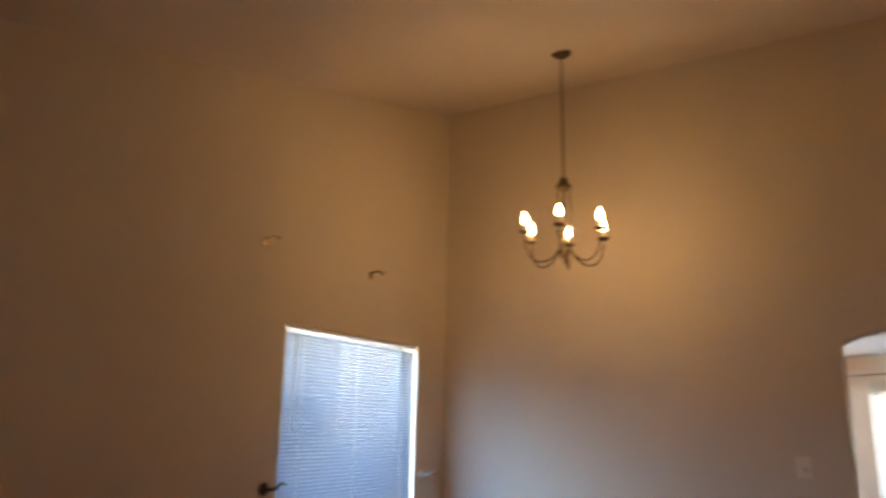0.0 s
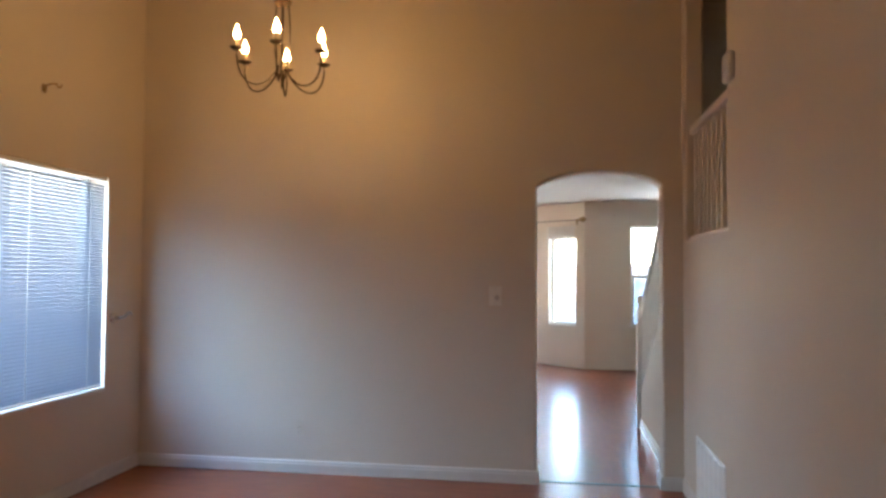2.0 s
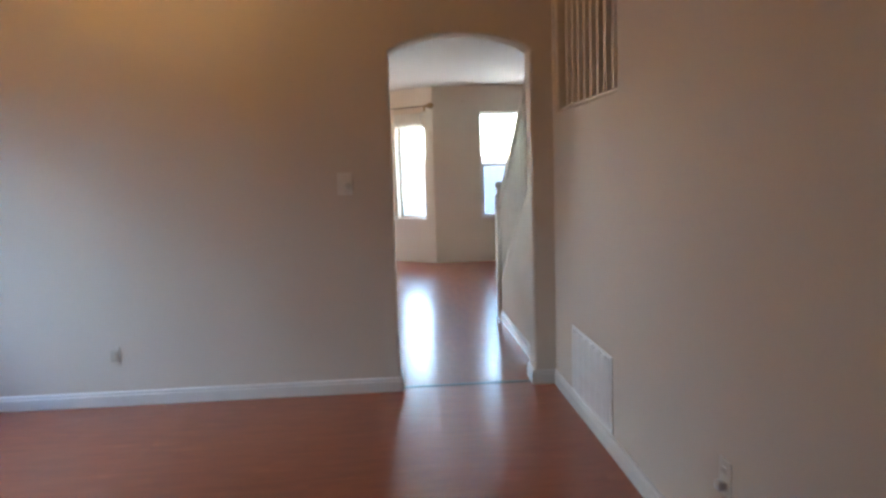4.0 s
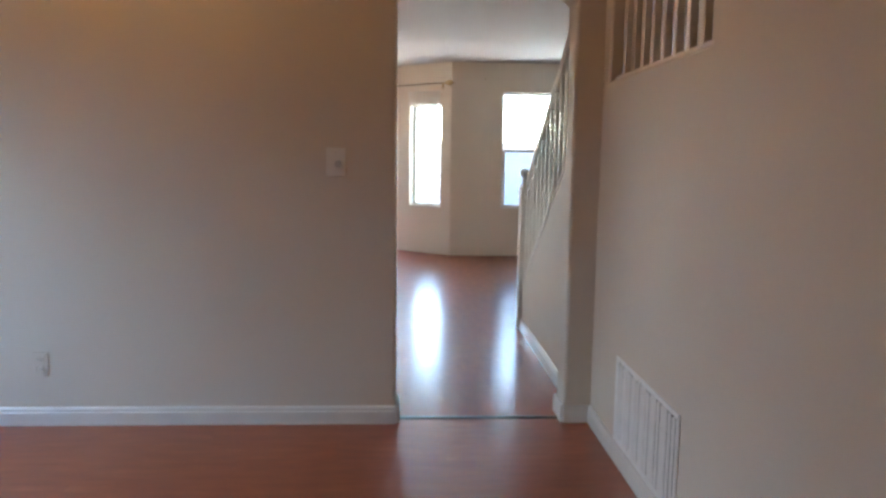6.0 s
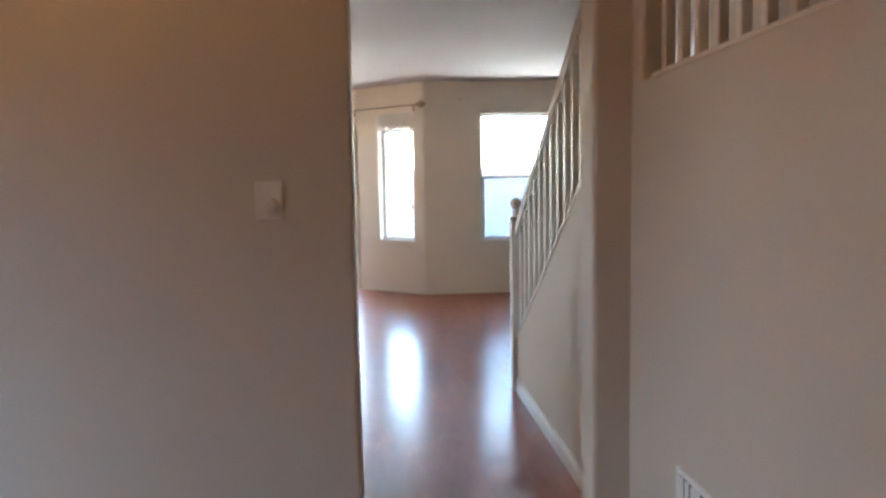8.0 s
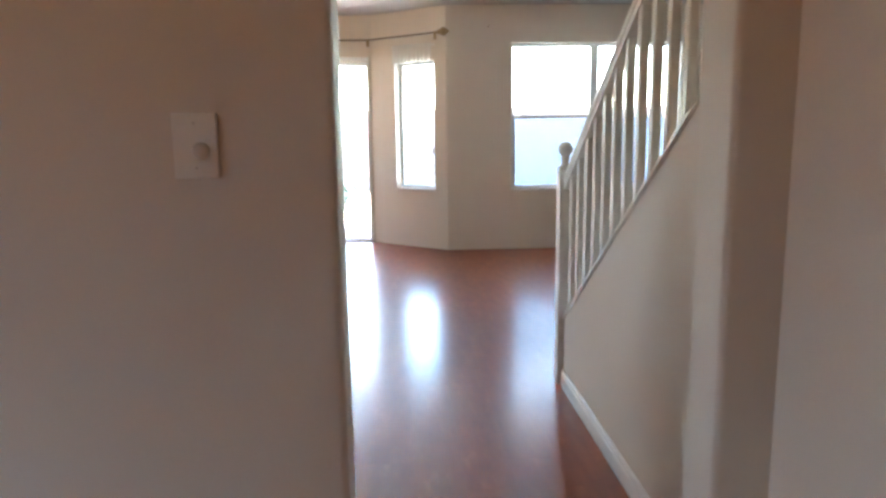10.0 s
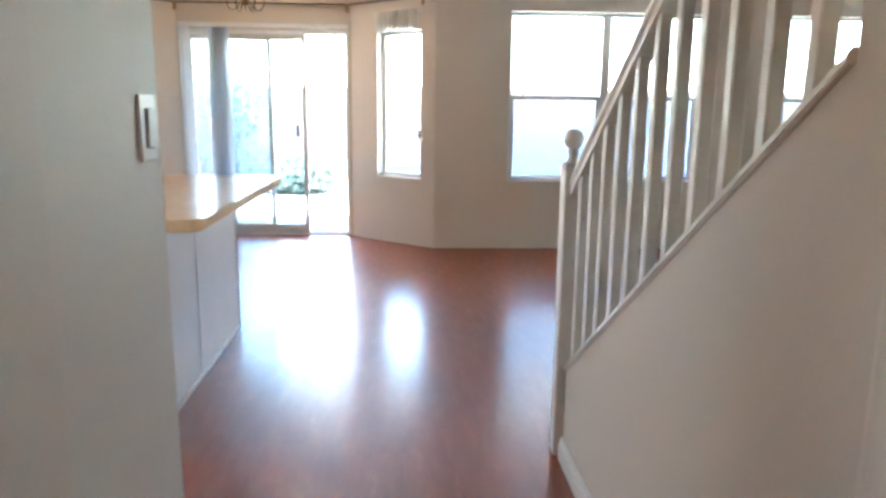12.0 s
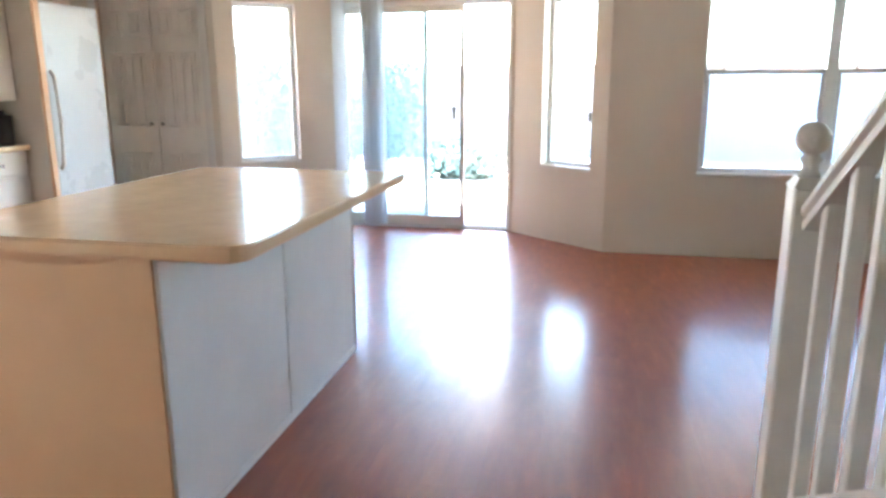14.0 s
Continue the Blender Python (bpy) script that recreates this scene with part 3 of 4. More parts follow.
# ---- entry room ----
def chandelier(name, at, drop, bulbs, radius, lit, label, phase, scale=1.0):
    """Origin at the lowest tip: turned hub, S-curved arms with drip pans, candle sleeves and lit bulbs, top crown, chain and canopy."""
    c = thing(name, at, label, "chandelier")
    k = scale
    part("hub", lathe([(0.004 * k, 0), (0.008 * k, 0.02 * k), (0.005 * k, 0.04 * k), (0.02 * k, 0.055 * k), (0.024 * k, 0.075 * k), (0.012 * k, 0.10 * k), (0.009 * k, 0.13 * k), (0.006 * k, 0.36 * k), (0.006 * k, 0.5 * k)], 14), IRON, c, smooth=True)
    part("crown", lathe([(0.012 * k, 0.50 * k), (0.05 * k, 0.51 * k), (0.055 * k, 0.53 * k), (0.035 * k, 0.55 * k), (0.03 * k, 0.58 * k), (0.008 * k, 0.60 * k)], 16), IRON, c, smooth=True)
    for i in range(bulbs):
        a = radians(phase + 360 / bulbs * i)
        u = Vector((math.cos(a), math.sin(a), 0))
        pts = []
        for s in range(17):
            f = s / 16
            g = 1 - f
            rr = k * (0.02 * g ** 3 + 3 * g * g * f * 0.09 + 3 * g * f * f * (radius + 0.015) + f ** 3 * radius)
            zz = k * (0.14 * g ** 3 - 3 * g * g * f * 0.05 - 3 * g * f * f * 0.06 + f ** 3 * 0.19)
            pts.append(u * rr + Vector((0, 0, zz)))
        arm = part("arm", tube(pts, 0.0055 * k, 7), IRON, c, smooth=True)
        e = u * radius * k
        zc = 0.19 * k
        part("drip_pan", lathe([(0.01 * k, zc - 0.012 * k), (0.03 * k, zc - 0.004 * k), (0.042 * k, zc + 0.006 * k), (0.038 * k, zc + 0.006 * k), (0.012 * k, zc)], 16, at=e), IRON, arm, smooth=True)
        part("candle_sleeve", lathe([(0.0125 * k, zc), (0.0125 * k, zc + 0.055 * k), (0.011 * k, zc + 0.057 * k)], 12, at=e), CANDLE, arm, "ivory candle sleeve", smooth=True)
        zb = zc + 0.056 * k
        part("bulb", lathe([(0.009 * k, zb), (0.016 * k, zb + 0.011 * k), (0.019 * k, zb + 0.026 * k), (0.015 * k, zb + 0.044 * k), (0.007 * k, zb + 0.064 * k), (0.0015 * k, zb + 0.082 * k)], 12, at=e), lit, arm, "lit flame-shaped bulb", smooth=True)
        # thin strap from crown down to the arm's root
        b = u * 0.04 * k
        strap = [b + Vector((0, 0, 0.51 * k)), u * 0.052 * k + Vector((0, 0, 0.38 * k)), u * 0.05 * k + Vector((0, 0, 0.22 * k)), u * 0.022 * k + Vector((0, 0, 0.07 * k))]
        part("strap", tube(strap, 0.0025 * k, 5), IRON, c, smooth=True)
    # chain links, then ceiling canopy
    z, i = 0.595 * k, 0
    bm = bmesh.new()
    ll = 0.042
    while z < drop - 0.05:
        loop = []
        for s in range(11):
            t = 2 * math.pi * s / 10
            d = Vector((math.cos(radians(90 * (i % 2))), math.sin(radians(90 * (i % 2))), 0))
            loop.append(d * 0.011 * math.cos(t) + Vector((0, 0, z + ll / 2 + 0.026 * math.sin(t))))
        tube(loop, 0.0028, 5, bm)
        z += ll
        i += 1
    part("chain", bm, IRON, c)
    part("canopy", lathe([(0.012, drop - 0.045), (0.03, drop - 0.035), (0.062, drop - 0.014), (0.066, drop - 0.002), (0.06, drop - 0.001)], 24), IRON, c, smooth=True)
    return c


chandelier("chandelier", pose(-1.431, -1.10, 2.463), ZA - 1.10 * PITCH - 2.463, 6, 0.278, FLAME_A, "dark bronze six-arm candle chandelier, lit, on a chain", -75.0, 0.943)


def mini_blind(at, w, h):
    """Drawn white mini blind: head rail, tilted slats, bottom rail, cords and wand. x along the wall, y outward."""
    b = thing("mini_blind", at, "drawn white horizontal mini blind in the entry window", "blind")
    part("head_rail", box(0.012, 0.03, h - 0.03, w - 0.012, 0.06, h - 0.002, 0.003), VINYL, b)
    part("bottom_rail", box(0.012, 0.035, 0.010, w - 0.012, 0.055, 0.028, 0.004), VINYL, b)
    bm = bmesh.new()
    hw, th = 0.0128, radians(60)
    for s in range(5):
        f = s / 4 * 2 - 1
        yy, zz = f * hw, 0.0022 * (1 - f * f)
        yr, zr = yy * math.cos(th) - zz * math.sin(th), yy * math.sin(th) + zz * math.cos(th)
        for x in (0.014, w - 0.014):
            bm.verts.new((x, yr, zr))
    bm.verts.ensure_lookup_table()
    for s in range(4):
        bm.faces.new((bm.verts[2 * s], bm.verts[2 * s + 1], bm.verts[2 * s + 3], bm.verts[2 * s + 2]))
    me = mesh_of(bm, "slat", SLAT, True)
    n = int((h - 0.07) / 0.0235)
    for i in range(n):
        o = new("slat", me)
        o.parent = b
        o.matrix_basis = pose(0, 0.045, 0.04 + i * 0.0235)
    for x in (0.18, w / 2, w - 0.18):
        part("ladder_cord", tube([(x, 0.0305, 0.02), (x, 0.0305, h - 0.03)], 0.0012, 5), VINYL, b)
    part("tilt_wand", tube([(0.09, 0.022, h - 0.03), (0.092, 0.016, h - 0.65)], 0.004, 6), VINYL, b)
    return b


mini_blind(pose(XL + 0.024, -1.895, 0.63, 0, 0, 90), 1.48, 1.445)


def curtain_bracket(y, z):
    b = thing("curtain_bracket", pose(XL + 0.001, y, z), "small bronze curtain rod bracket on the wall", "bracket", "brackets over the window")
    part("base", box(0, -0.02, -0.03, 0.006, 0.02, 0.02, 0.002), BRASS, b)
    part("arm", tube([(0.004, 0, 0.01), (0.05, 0.0, 0.02), (0.085, 0.0, 0.018), (0.095, 0.0, -0.004), (0.11, 0.0, -0.006), (0.118, 0.0, 0.014)], 0.006, 7), BRASS, b, smooth=True)


curtain_bracket(-1.07, 2.53)
curtain_bracket(-2.13, 2.545)


def holdback(y, z, mat, label):
    b = thing("curtain_holdback", pose(XL + 0.001, y, z), label, "holdback")
    part("rosette", lathe([(0.038, 0), (0.036, 0.008), (0.016, 0.014), (0.012, 0.018)], 18), mat, b, smooth=True, at=pose(0, 0, 0, 0, 90, 0))
    part("hook", tube([(0.01, 0, 0), (0.06, 0, 0), (0.085, 0.01, 0.01), (0.095, 0.045, 0.04), (0.09, 0.08, 0.025)], 0.010, 8), mat, b, smooth=True)


holdback(-0.34, 1.10, CHROME, "silver curtain holdback hook beside the window")
holdback(-1.99, 1.10, BLACK, "dark curtain holdback hook beside the window")


def dimmer_plate(at):
    p = thing("dimmer_switch", at, "ivory wall plate with a round dimmer knob", "switch")
    part("plate", box(-0.045, -0.006, -0.066, 0.045, 0, 0.066, 0.003, seg=2), PLATE, p)
    part("dimmer_knob", lathe([(0.017, 0), (0.017, 0.007), (0.014, 0.011), (0.005, 0.012)], 20), KNOB, p, "grey round knob", smooth=True, at=pose(0.012, -0.006, -0.01, 90, 0, 0))
    for z in (-0.045, 0.045):
        part("screw", lathe([(0.003, 0), (0.003, 0.0015), (0.0015, 0.002)], 8), KNOB, p, at=pose(0, -0.006, z, 90, 0, 0))


dimmer_plate(pose(-0.303, -0.0005, 1.27))


def outlet(at, plug, plate):
    p = thing("power_outlet", at, ("ivory" if plug else "beige painted-over") + " wall outlet plate" + (" with a small plug-in" if plug else ""), "outlet")
    part("plate", box(-0.036, -0.005, -0.058, 0.036, 0, 0.058, 0.003, seg=2), plate, p)
    for z in (-0.022, 0.022):
        part("socket", box(-0.016, -0.0075, z - 0.013, 0.016, -0.005, z + 0.013, 0.003), plate, p)
        bm = box(-0.008, -0.0082, z - 0.004, -0.006, -0.0074, z + 0.006)
        box(0.006, -0.0082, z - 0.004, 0.008, -0.0074, z + 0.006, bm=bm)
        part("slot", bm, BLACK, p)
    if plug:
        part("plug", box(-0.015, -0.034, -0.036, 0.015, -0.009, -0.008, 0.005), VINYL, p, "white plug-in block")


outlet(pose(XR - 0.0005, -2.236, 0.38, 0, 0, -90), True, PLATE)
outlet(pose(-1.70, -0.0005, 0.30), False, PAINT)


def grille(name, at, w, h, mat, label):
    """A framed air grille on a wall: x along the wall, y into it, upright louvres leaning in."""
    g = thing(name, at, label, "vent")
    f = 0.022
    bm = bmesh.new()
    for a in ((0, 0, w, f), (0, h - f, w, h), (0, f, f, h - f), (w - f, f, w, h - f)):
        box(a[0], -0.008, a[1], a[2], 0.0, a[3], 0.003, bm)
    part("frame", bm, mat, g)
    part("duct_back", box(f * 0.8, -0.001, f * 0.8, w - f * 0.8, 0.0, h - f * 0.8), DARK, g)
    return g, f


def return_grille():
    w, h = 0.71, 0.37
    g, f = grille("return_air_grille", pose(XR - 0.0005, -0.42, 0.09, 0, 0, -90), w, h, GRILLE, "white return-air grille low on the wall")
    n = 18
    me = mesh_of(box(-0.0085, -0.006, f, 0.0085, -0.0045, h - f), "louvre", GRILLE)
    for i in range(n):
        o = new("louvre", me)
        o.parent = g
        o.matrix_basis = pose(f + (w - 2 * f) * (i + 0.5) / n, 0, 0, 0, 0, 0) @ pose(0, -0.003, 0, 0, 0, 16)
    for i in range(1, 6):
        x = f + (w - 2 * f) * i / 6
        part("divider", box(x - 0.022, -0.009, f, x + 0.022, -0.001, h - f, 0.002), GRILLE, g)


return_grille()


def supply_grille():
    w, h = 0.18, 0.11
    g, f = grille("supply_air_grille", pose(XR - 0.0005, -2.17, 2.675, 0, 0, -90), w, h, DULL, "small grey air grille high on the wall")
    me = mesh_of(box(f, -0.006, -0.006, w - f, -0.0045, 0.006), "louvre", DULL)
    for i in range(7):
        o = new("louvre", me)
        o.parent = g
        o.matrix_basis = pose(0, -0.001, f + (h - 2 * f) * (i + 0.5) / 7, 30, 0, 0)


supply_grille()
ch = thing("door_chime", pose(XR - 0.0005, -1.32, 2.43, 0, 0, -90), "white rounded chime box by the high opening", "chime")
part("cover", box(-0.06, -0.036, -0.07, 0.06, 0, 0.07, 0.016, seg=3), TRIM, ch)
part("grille_slot", box(-0.03, -0.0372, -0.02, 0.03, -0.0355, -0.014, 0.0008), KNOB, ch)


# ---- kitchen ----
def island():
    u = thing("kitchen_island", pose(0, 0, 0), "kitchen island with white panels and beige end", "cabinet")
    part("body", box(-1.30, 1.965, 0.0, -0.672, 3.545, 0.855), TAN, u, "beige painted end and core")
    me_w = [(1.972, 2.751), (2.759, 3.538)]
    for a, b in me_w:
        part("side_panel", box(-0.671, a, 0.03, -0.657, b, 0.854, 0.002), PANEL, u, "white laminate panel")
    part("joint_strip", box(-0.6705, 2.7505, 0.03, -0.663, 2.7595, 0.854), KNOB, u)
    part("base_strip", box(-0.671, 1.966, 0.0, -0.652, 3.545, 0.03, 0.003), TRIM, u, "white base strip")
    part("corner_strip", box(-0.671, 3.538, 0.03, -0.652, 3.5465, 0.854, 0.002), TRIM, u)
    bm = bmesh.new()
    x0, x1, y0, y1, z0, c = -1.44, -0.388, 1.93, 3.56, 0.863, 0.06
    out = [(x0, y0), (x1 - c, y0)] + [(x1 - c + c * math.sin(a), y0 + c - c * math.cos(a)) for a in (0.4, 0.8, 1.2)] + [(x1, y0 + c), (x1, y1 - 0.03), (x1 - 0.03, y1), (x0, y1)]
    prism([(x, y, z0) for x, y in out], (0, 0, 0.036), bm)
    top = prism([(x, y, z0 + 0.0362) for x, y in out], (0, 0, 0.004), bmesh.new())
    bmesh.ops.bevel(bm, geom=[e for e in bm.edges if abs(e.verts[0].co.z - e.verts[1].co.z) < 1e-5], offset=0.004, segments=2, affect="EDGES")
    t = thing("island_worktop", pose(0, 0, 0), "almond laminate worktop overhanging the island", "worktop")
    part("slab", bm, TOP, t)
    lip = prism([(x0 + 0.01 if x == x0 else x - 0.008, y + (0.006 if y < 3 else -0.006), z0 - 0.007) for x, y in out], (0, 0, 0.0065), bmesh.new())
    part("under_strip", lip, TAN, t)
    part("top_sheet", top, TOP, t)
    return u


island()


def pantry_doors():
    """A pair of white six-panel bifold doors in the pantry opening, closed."""
    for i, x0 in enumerate((-3.741, -3.264)):
        d = thing("pantry_door", pose(x0, YF + 0.03, 0.012), "white panelled closed pantry door", "door", "pantry doors")
        w, h = 0.470, 2.03
        part("slab", box(0, 0, 0, w, 0.035, h, 0.003), CABINET, d)
        for px0, px1 in ((0.07, w / 2 - 0.03), (w / 2 + 0.03, w - 0.07)):
            for z0, z1 in ((0.14, 0.71), (0.93, 1.57), (1.70, 1.92)):
                bm = bmesh.new()
                for q in ((px0, z0, px1, z0 + 0.016), (px0, z1 - 0.016, px1, z1), (px0, z0 + 0.016, px0 + 0.016, z1 - 0.016), (px1 - 0.016, z0 + 0.016, px1, z1 - 0.016)):
                    box(q[0], -0.010, q[1], q[2], 0.001, q[3], 0.004, bm)
                box(px0 + 0.034, -0.011, z0 + 0.034, px1 - 0.034, 0.001, z1 - 0.034, 0.009, bm)
                part("raised_panel", bm, CABINET, d)
        part("pull", lathe([(0.008, 0), (0.006, 0.012), (0.014, 0.02), (0.012, 0.03), (0.003, 0.032)], 14), CHROME, d, "small round pull", smooth=True, at=pose(w - 0.05 if i == 0 else 0.05, 0, 0.96, 90, 0, 0))


pantry_doors()
bm = bmesh.new()
for a in ((-3.815, 0, -3.746, 2.11), (-2.789, 0, -2.72, 2.11), (-3.746, 2.05, -2.789, 2.11)):
    box(a[0], YF - 0.014, a[1], a[2], YF - 0.0015, a[3], 0.004, bm)
tagged(part("trim_pantry", bm, TRIM), "white casing around the pantry doors", "trim", kind="structure")

fr = thing("refrigerator", pose(-3.98, 4.70, 0.0), "white refrigerator against the kitchen wall", "refrigerator")
part("body", box(0, 0, 0.05, 0.69, 0.60, 1.86, 0.008), APPLIANCE, fr)
part("toe_grille", box(0.02, 0.01, 0.0, 0.66, 0.59, 0.05), DARK, fr)
dr = part("door", box(0.694, 0.002, 0.06, 0.76, 0.598, 1.86, 0.014, seg=2), APPLIANCE, fr)
part("handle", tube([(0.758, 0.04, 0.72), (0.785, 0.04, 0.76), (0.80, 0.04, 1.05), (0.785, 0.04, 1.36), (0.758, 0.04, 1.40)], 0.013, 8), PLATE, dr, "long ivory curved handle", smooth=True)
tp = thing("tall_end_panel", pose(-3.995, 4.64, 0.0), "beige tall panel between refrigerator and cabinets", "panel")
part("board", box(0, 0, 0, 0.765, 0.045, 2.15, 0.004), PAINT, tp)
part("edge_strip", box(0.7655, -0.003, 0, 0.79, 0.048, 2.15, 0.006, seg=2), TAN, tp, "tan edging strip")


def base_cabinet(y0, w):
    c = thing("base_cabinet", pose(-3.995, y0, 0.0), "white base cabinet with a door and a drawer", "cabinet", "kitchen base cabinets")
    part("body", box(0, 0.001, 0.1, 0.58, w - 0.001, 0.862), CABINET, c)
    part("toe_kick", box(0, 0.001, 0, 0.52, w - 0.001, 0.1), DARK, c)
    d = part("door", box(0.581, 0.008, 0.12, 0.60, w - 0.008, 0.68, 0.004), CABINET, c)
    part("handle", lathe([(0.007, 0), (0.006, 0.014), (0.014, 0.022), (0.004, 0.03)], 12), CHROME, d, smooth=True, at=pose(0.60, 0.05, 0.62, 0, 90, 0))
    d = part("drawer", box(0.581, 0.008, 0.70, 0.60, w - 0.008, 0.85, 0.004), CABINET, c)
    part("handle", lathe([(0.007, 0), (0.006, 0.014), (0.014, 0.022), (0.004, 0.03)], 12), CHROME, d, smooth=True, at=pose(0.60, w / 2, 0.775, 0, 90, 0))


def wall_cabinet(y0, w):
    c = thing("wall_cabinet", pose(-3.995, y0, 1.20), "white wall cabinet with a panelled door", "cabinet", "kitchen wall cabinets")
    part("body", box(0, 0.001, 0, 0.56, w - 0.001, 0.94), CABINET, c)
    d = part("door", box(0.561, 0.008, 0.008, 0.58, w - 0.008, 0.932, 0.004), CABINET, c)
    part("raised_panel", box(0.579, 0.07, 0.07, 0.586, w - 0.07, 0.86, 0.003), CABINET, d)


for k in range(4):
    base_cabinet(4.639 - 0.5 * (k + 1), 0.499)
    wall_cabinet(4.639 - 0.5 * (k + 1), 0.499)
wt = thing("kitchen_worktop", pose(-3.995, 2.64, 0.863), "almond laminate worktop along the kitchen wall", "worktop")
part("slab", box(0, 0, 0, 0.63, 1.998, 0.038, 0.005), TOP, wt)
bs = thing("backsplash", pose(-3.998, 2.64, 0.902), "tan backsplash between worktop and cabinets", "backsplash")
part("sheet", box(0, 0, 0, 0.008, 1.998, 0.296), TILE, bs)
jar = thing("dark_canister", pose(-3.49, 4.56, 0.9015), "dark canister standing on the worktop", "canister")
part("body", lathe([(0.055, 0), (0.06, 0.01), (0.06, 0.17), (0.055, 0.18)], 20), BLACK, jar, smooth=True)
part("lid", lathe([(0.061, 0.18), (0.061, 0.2), (0.02, 0.21), (0.015, 0.23), (0.003, 0.235)], 20), BLACK, jar, smooth=True)

# switch on the passage wall
sw = thing("light_switch", pose(XP + 0.0005, 0.72, 1.25, 0, 0, 90), "ivory wall plate with a rocker switch", "switch")
part("plate", box(-0.036, -0.006, -0.056, 0.036, 0, 0.056, 0.003, seg=2), PLATE, sw)
part("rocker", box(-0.017, -0.012, -0.034, 0.017, -0.006, 0.034, 0.003), KNOB, sw)

# ---- dining bay ----
chandelier("dining_chandelier", pose(-0.92, 5.3, 2.02), ZB - 2.02, 6, 0.20, FLAME_B, "small dark bronze candle chandelier, lit, on a short chain", 10.0, 0.72)


def curtain_rod():
    """Thin dark rod following the bay on brackets, with arrow finials."""
    r = thing("curtain_rod", pose(0, 0, 2.245), "dark thin curtain rod around the bay with finials", "curtain rod")
    a, b, c, d = Vector((0.50, 5.925, 0)), Vector((-0.235, 6.56, 0)), Vector((-1.845, 6.56, 0)), Vector((-2.58, 5.925, 0))
    for p, q in ((a, b), (b, c), (c, d)):
        part("rod", tube([p, q], 0.007, 8), IRON, r, smooth=True)
    for p, o, turn in ((a, BAYS[0][0], -40), (d, BAYS[1][1], 220)):
        f = part("finial", lathe([(0.010, 0), (0.030, 0.012), (0.016, 0.024), (0.040, 0.055), (0.045, 0.075), (0.022, 0.11), (0.003, 0.14)], 14), BRASS, r, smooth=True, at=Matrix.Translation(p) @ pose(0, 0, 0, 0, 90, turn))
    for p, o in ((a + Vector((-0.03, 0.026, 0)), Vector((0.055, 0.066, 0))), (b, Vector((0.0, 0.098, 0))), (c, Vector((0.0, 0.098, 0))), (d + Vector((0.03, 0.026, 0)), Vector((-0.055, 0.066, 0)))):
        bm = tube([p, p + o * 0.95], 0.006, 7)
        part("bracket", bm, BRASS, r, smooth=True)
        part("bracket_plate", box(-0.014, -0.014, -0.06, 0.014, 0.014, 0.02, 0.003), BRASS, r, at=Matrix.Translation(p + Vector((0, 0, -0.012))))
    return r


curtain_rod()


def window_valance(at, w, h):
    """A short gathered sheer valance with a scalloped hem on a flat rod; x along the wall, y outward."""
    v = thing("window_valance", at, "short white sheer valance with a scalloped hem", "valance")
    part("rod", box(-0.02, -0.018, h - 0.03, w + 0.02, -0.006, h - 0.015, 0.004), VINYL, v)
    bm = bmesh.new()
    cols, rows = 84, 6
    grid = []
    for i in range(cols + 1):
        u = i / cols
        hem = 0.028 * abs(math.sin(u * math.pi * 6))
        fold = 0.009 * math.sin(u * 62) + 0.004 * math.sin(u * 141 + 1)
        grid.append([bm.verts.new((u * w, -0.026 + fold * (1.1 - 0.5 * k / rows), hem + (h - hem) * k / rows)) for k in range(rows + 1)])
    for i in range(cols):
        for k in range(rows):
            bm.faces.new((grid[i][k], grid[i + 1][k], grid[i + 1][k + 1], grid[i][k + 1]))
    part("cloth", bm, SHEER, v, smooth=True)
    return v


window_valance(along(BAYS[0][1], BAYS[0][0], blen - 0.70, 1.965) @ Matrix.Translation((0, -0.002, 0)), 0.54, 0.20)


def vertical_blind():
    """Vertical vanes stacked to one side of the patio door, under a head rail."""
    b = thing("vertical_blind", pose(-1.843, YS - 0.05, 0.0), "grey vertical blind vanes stacked beside the patio door", "blind")
    part("head_rail", box(0.0, -0.02, 2.03, 1.606, 0.02, 2.07, 0.004), VINYL, b)
    bm = bmesh.new()
    for s in range(5):
        f = s / 4 * 2 - 1
        for z in (0.035, 2.03):
            bm.verts.new((f * 0.044, 0.006 * (1 - f * f), z))
    bm.verts.ensure_lookup_table()
    for s in range(4):
        bm.faces.new((bm.verts[2 * s], bm.verts[2 * s + 2], bm.verts[2 * s + 3], bm.verts[2 * s + 1]))
    me = mesh_of(bm, "vane", VANE, True)
    for i in range(13):
        o = new("vane", me)
        o.parent = b
        o.matrix_basis = pose(0.285 + 0.0145 * i, 0, 0, 0, 0, 74 + 9 * math.sin(i * 2.3))
    for x in (0.03, 0.075):
        o = new("vane", me)
        o.parent = b
        o.matrix_basis = pose(x, 0, 0, 0, 0, 58)


vertical_blind()
sd = thing("smoke_detector", pose(1.12, 2.05, ZB), "white round smoke detector on the ceiling", "detector")
part("body", lathe([(0.05, -0.035), (0.062, -0.03), (0.068, -0.008), (0.068, -0.0005)], 24), VINYL, sd, smooth=True)
part("vent_ring", lathe([(0.03, -0.037), (0.034, -0.0345)], 20), KNOB, sd)
cv = thing("ceiling_vent", pose(2.30, 5.36, ZB - 0.0005), "small dark-slotted air register in the ceiling", "vent")
bm = bmesh.new()
for a in ((-0.13, -0.075, 0.13, -0.055), (-0.13, 0.055, 0.13, 0.075), (-0.13, -0.055, -0.11, 0.055), (0.11, -0.055, 0.13, 0.055)):
    box(a[0], a[1], -0.008, a[2], a[3], 0.0, 0.002, bm)
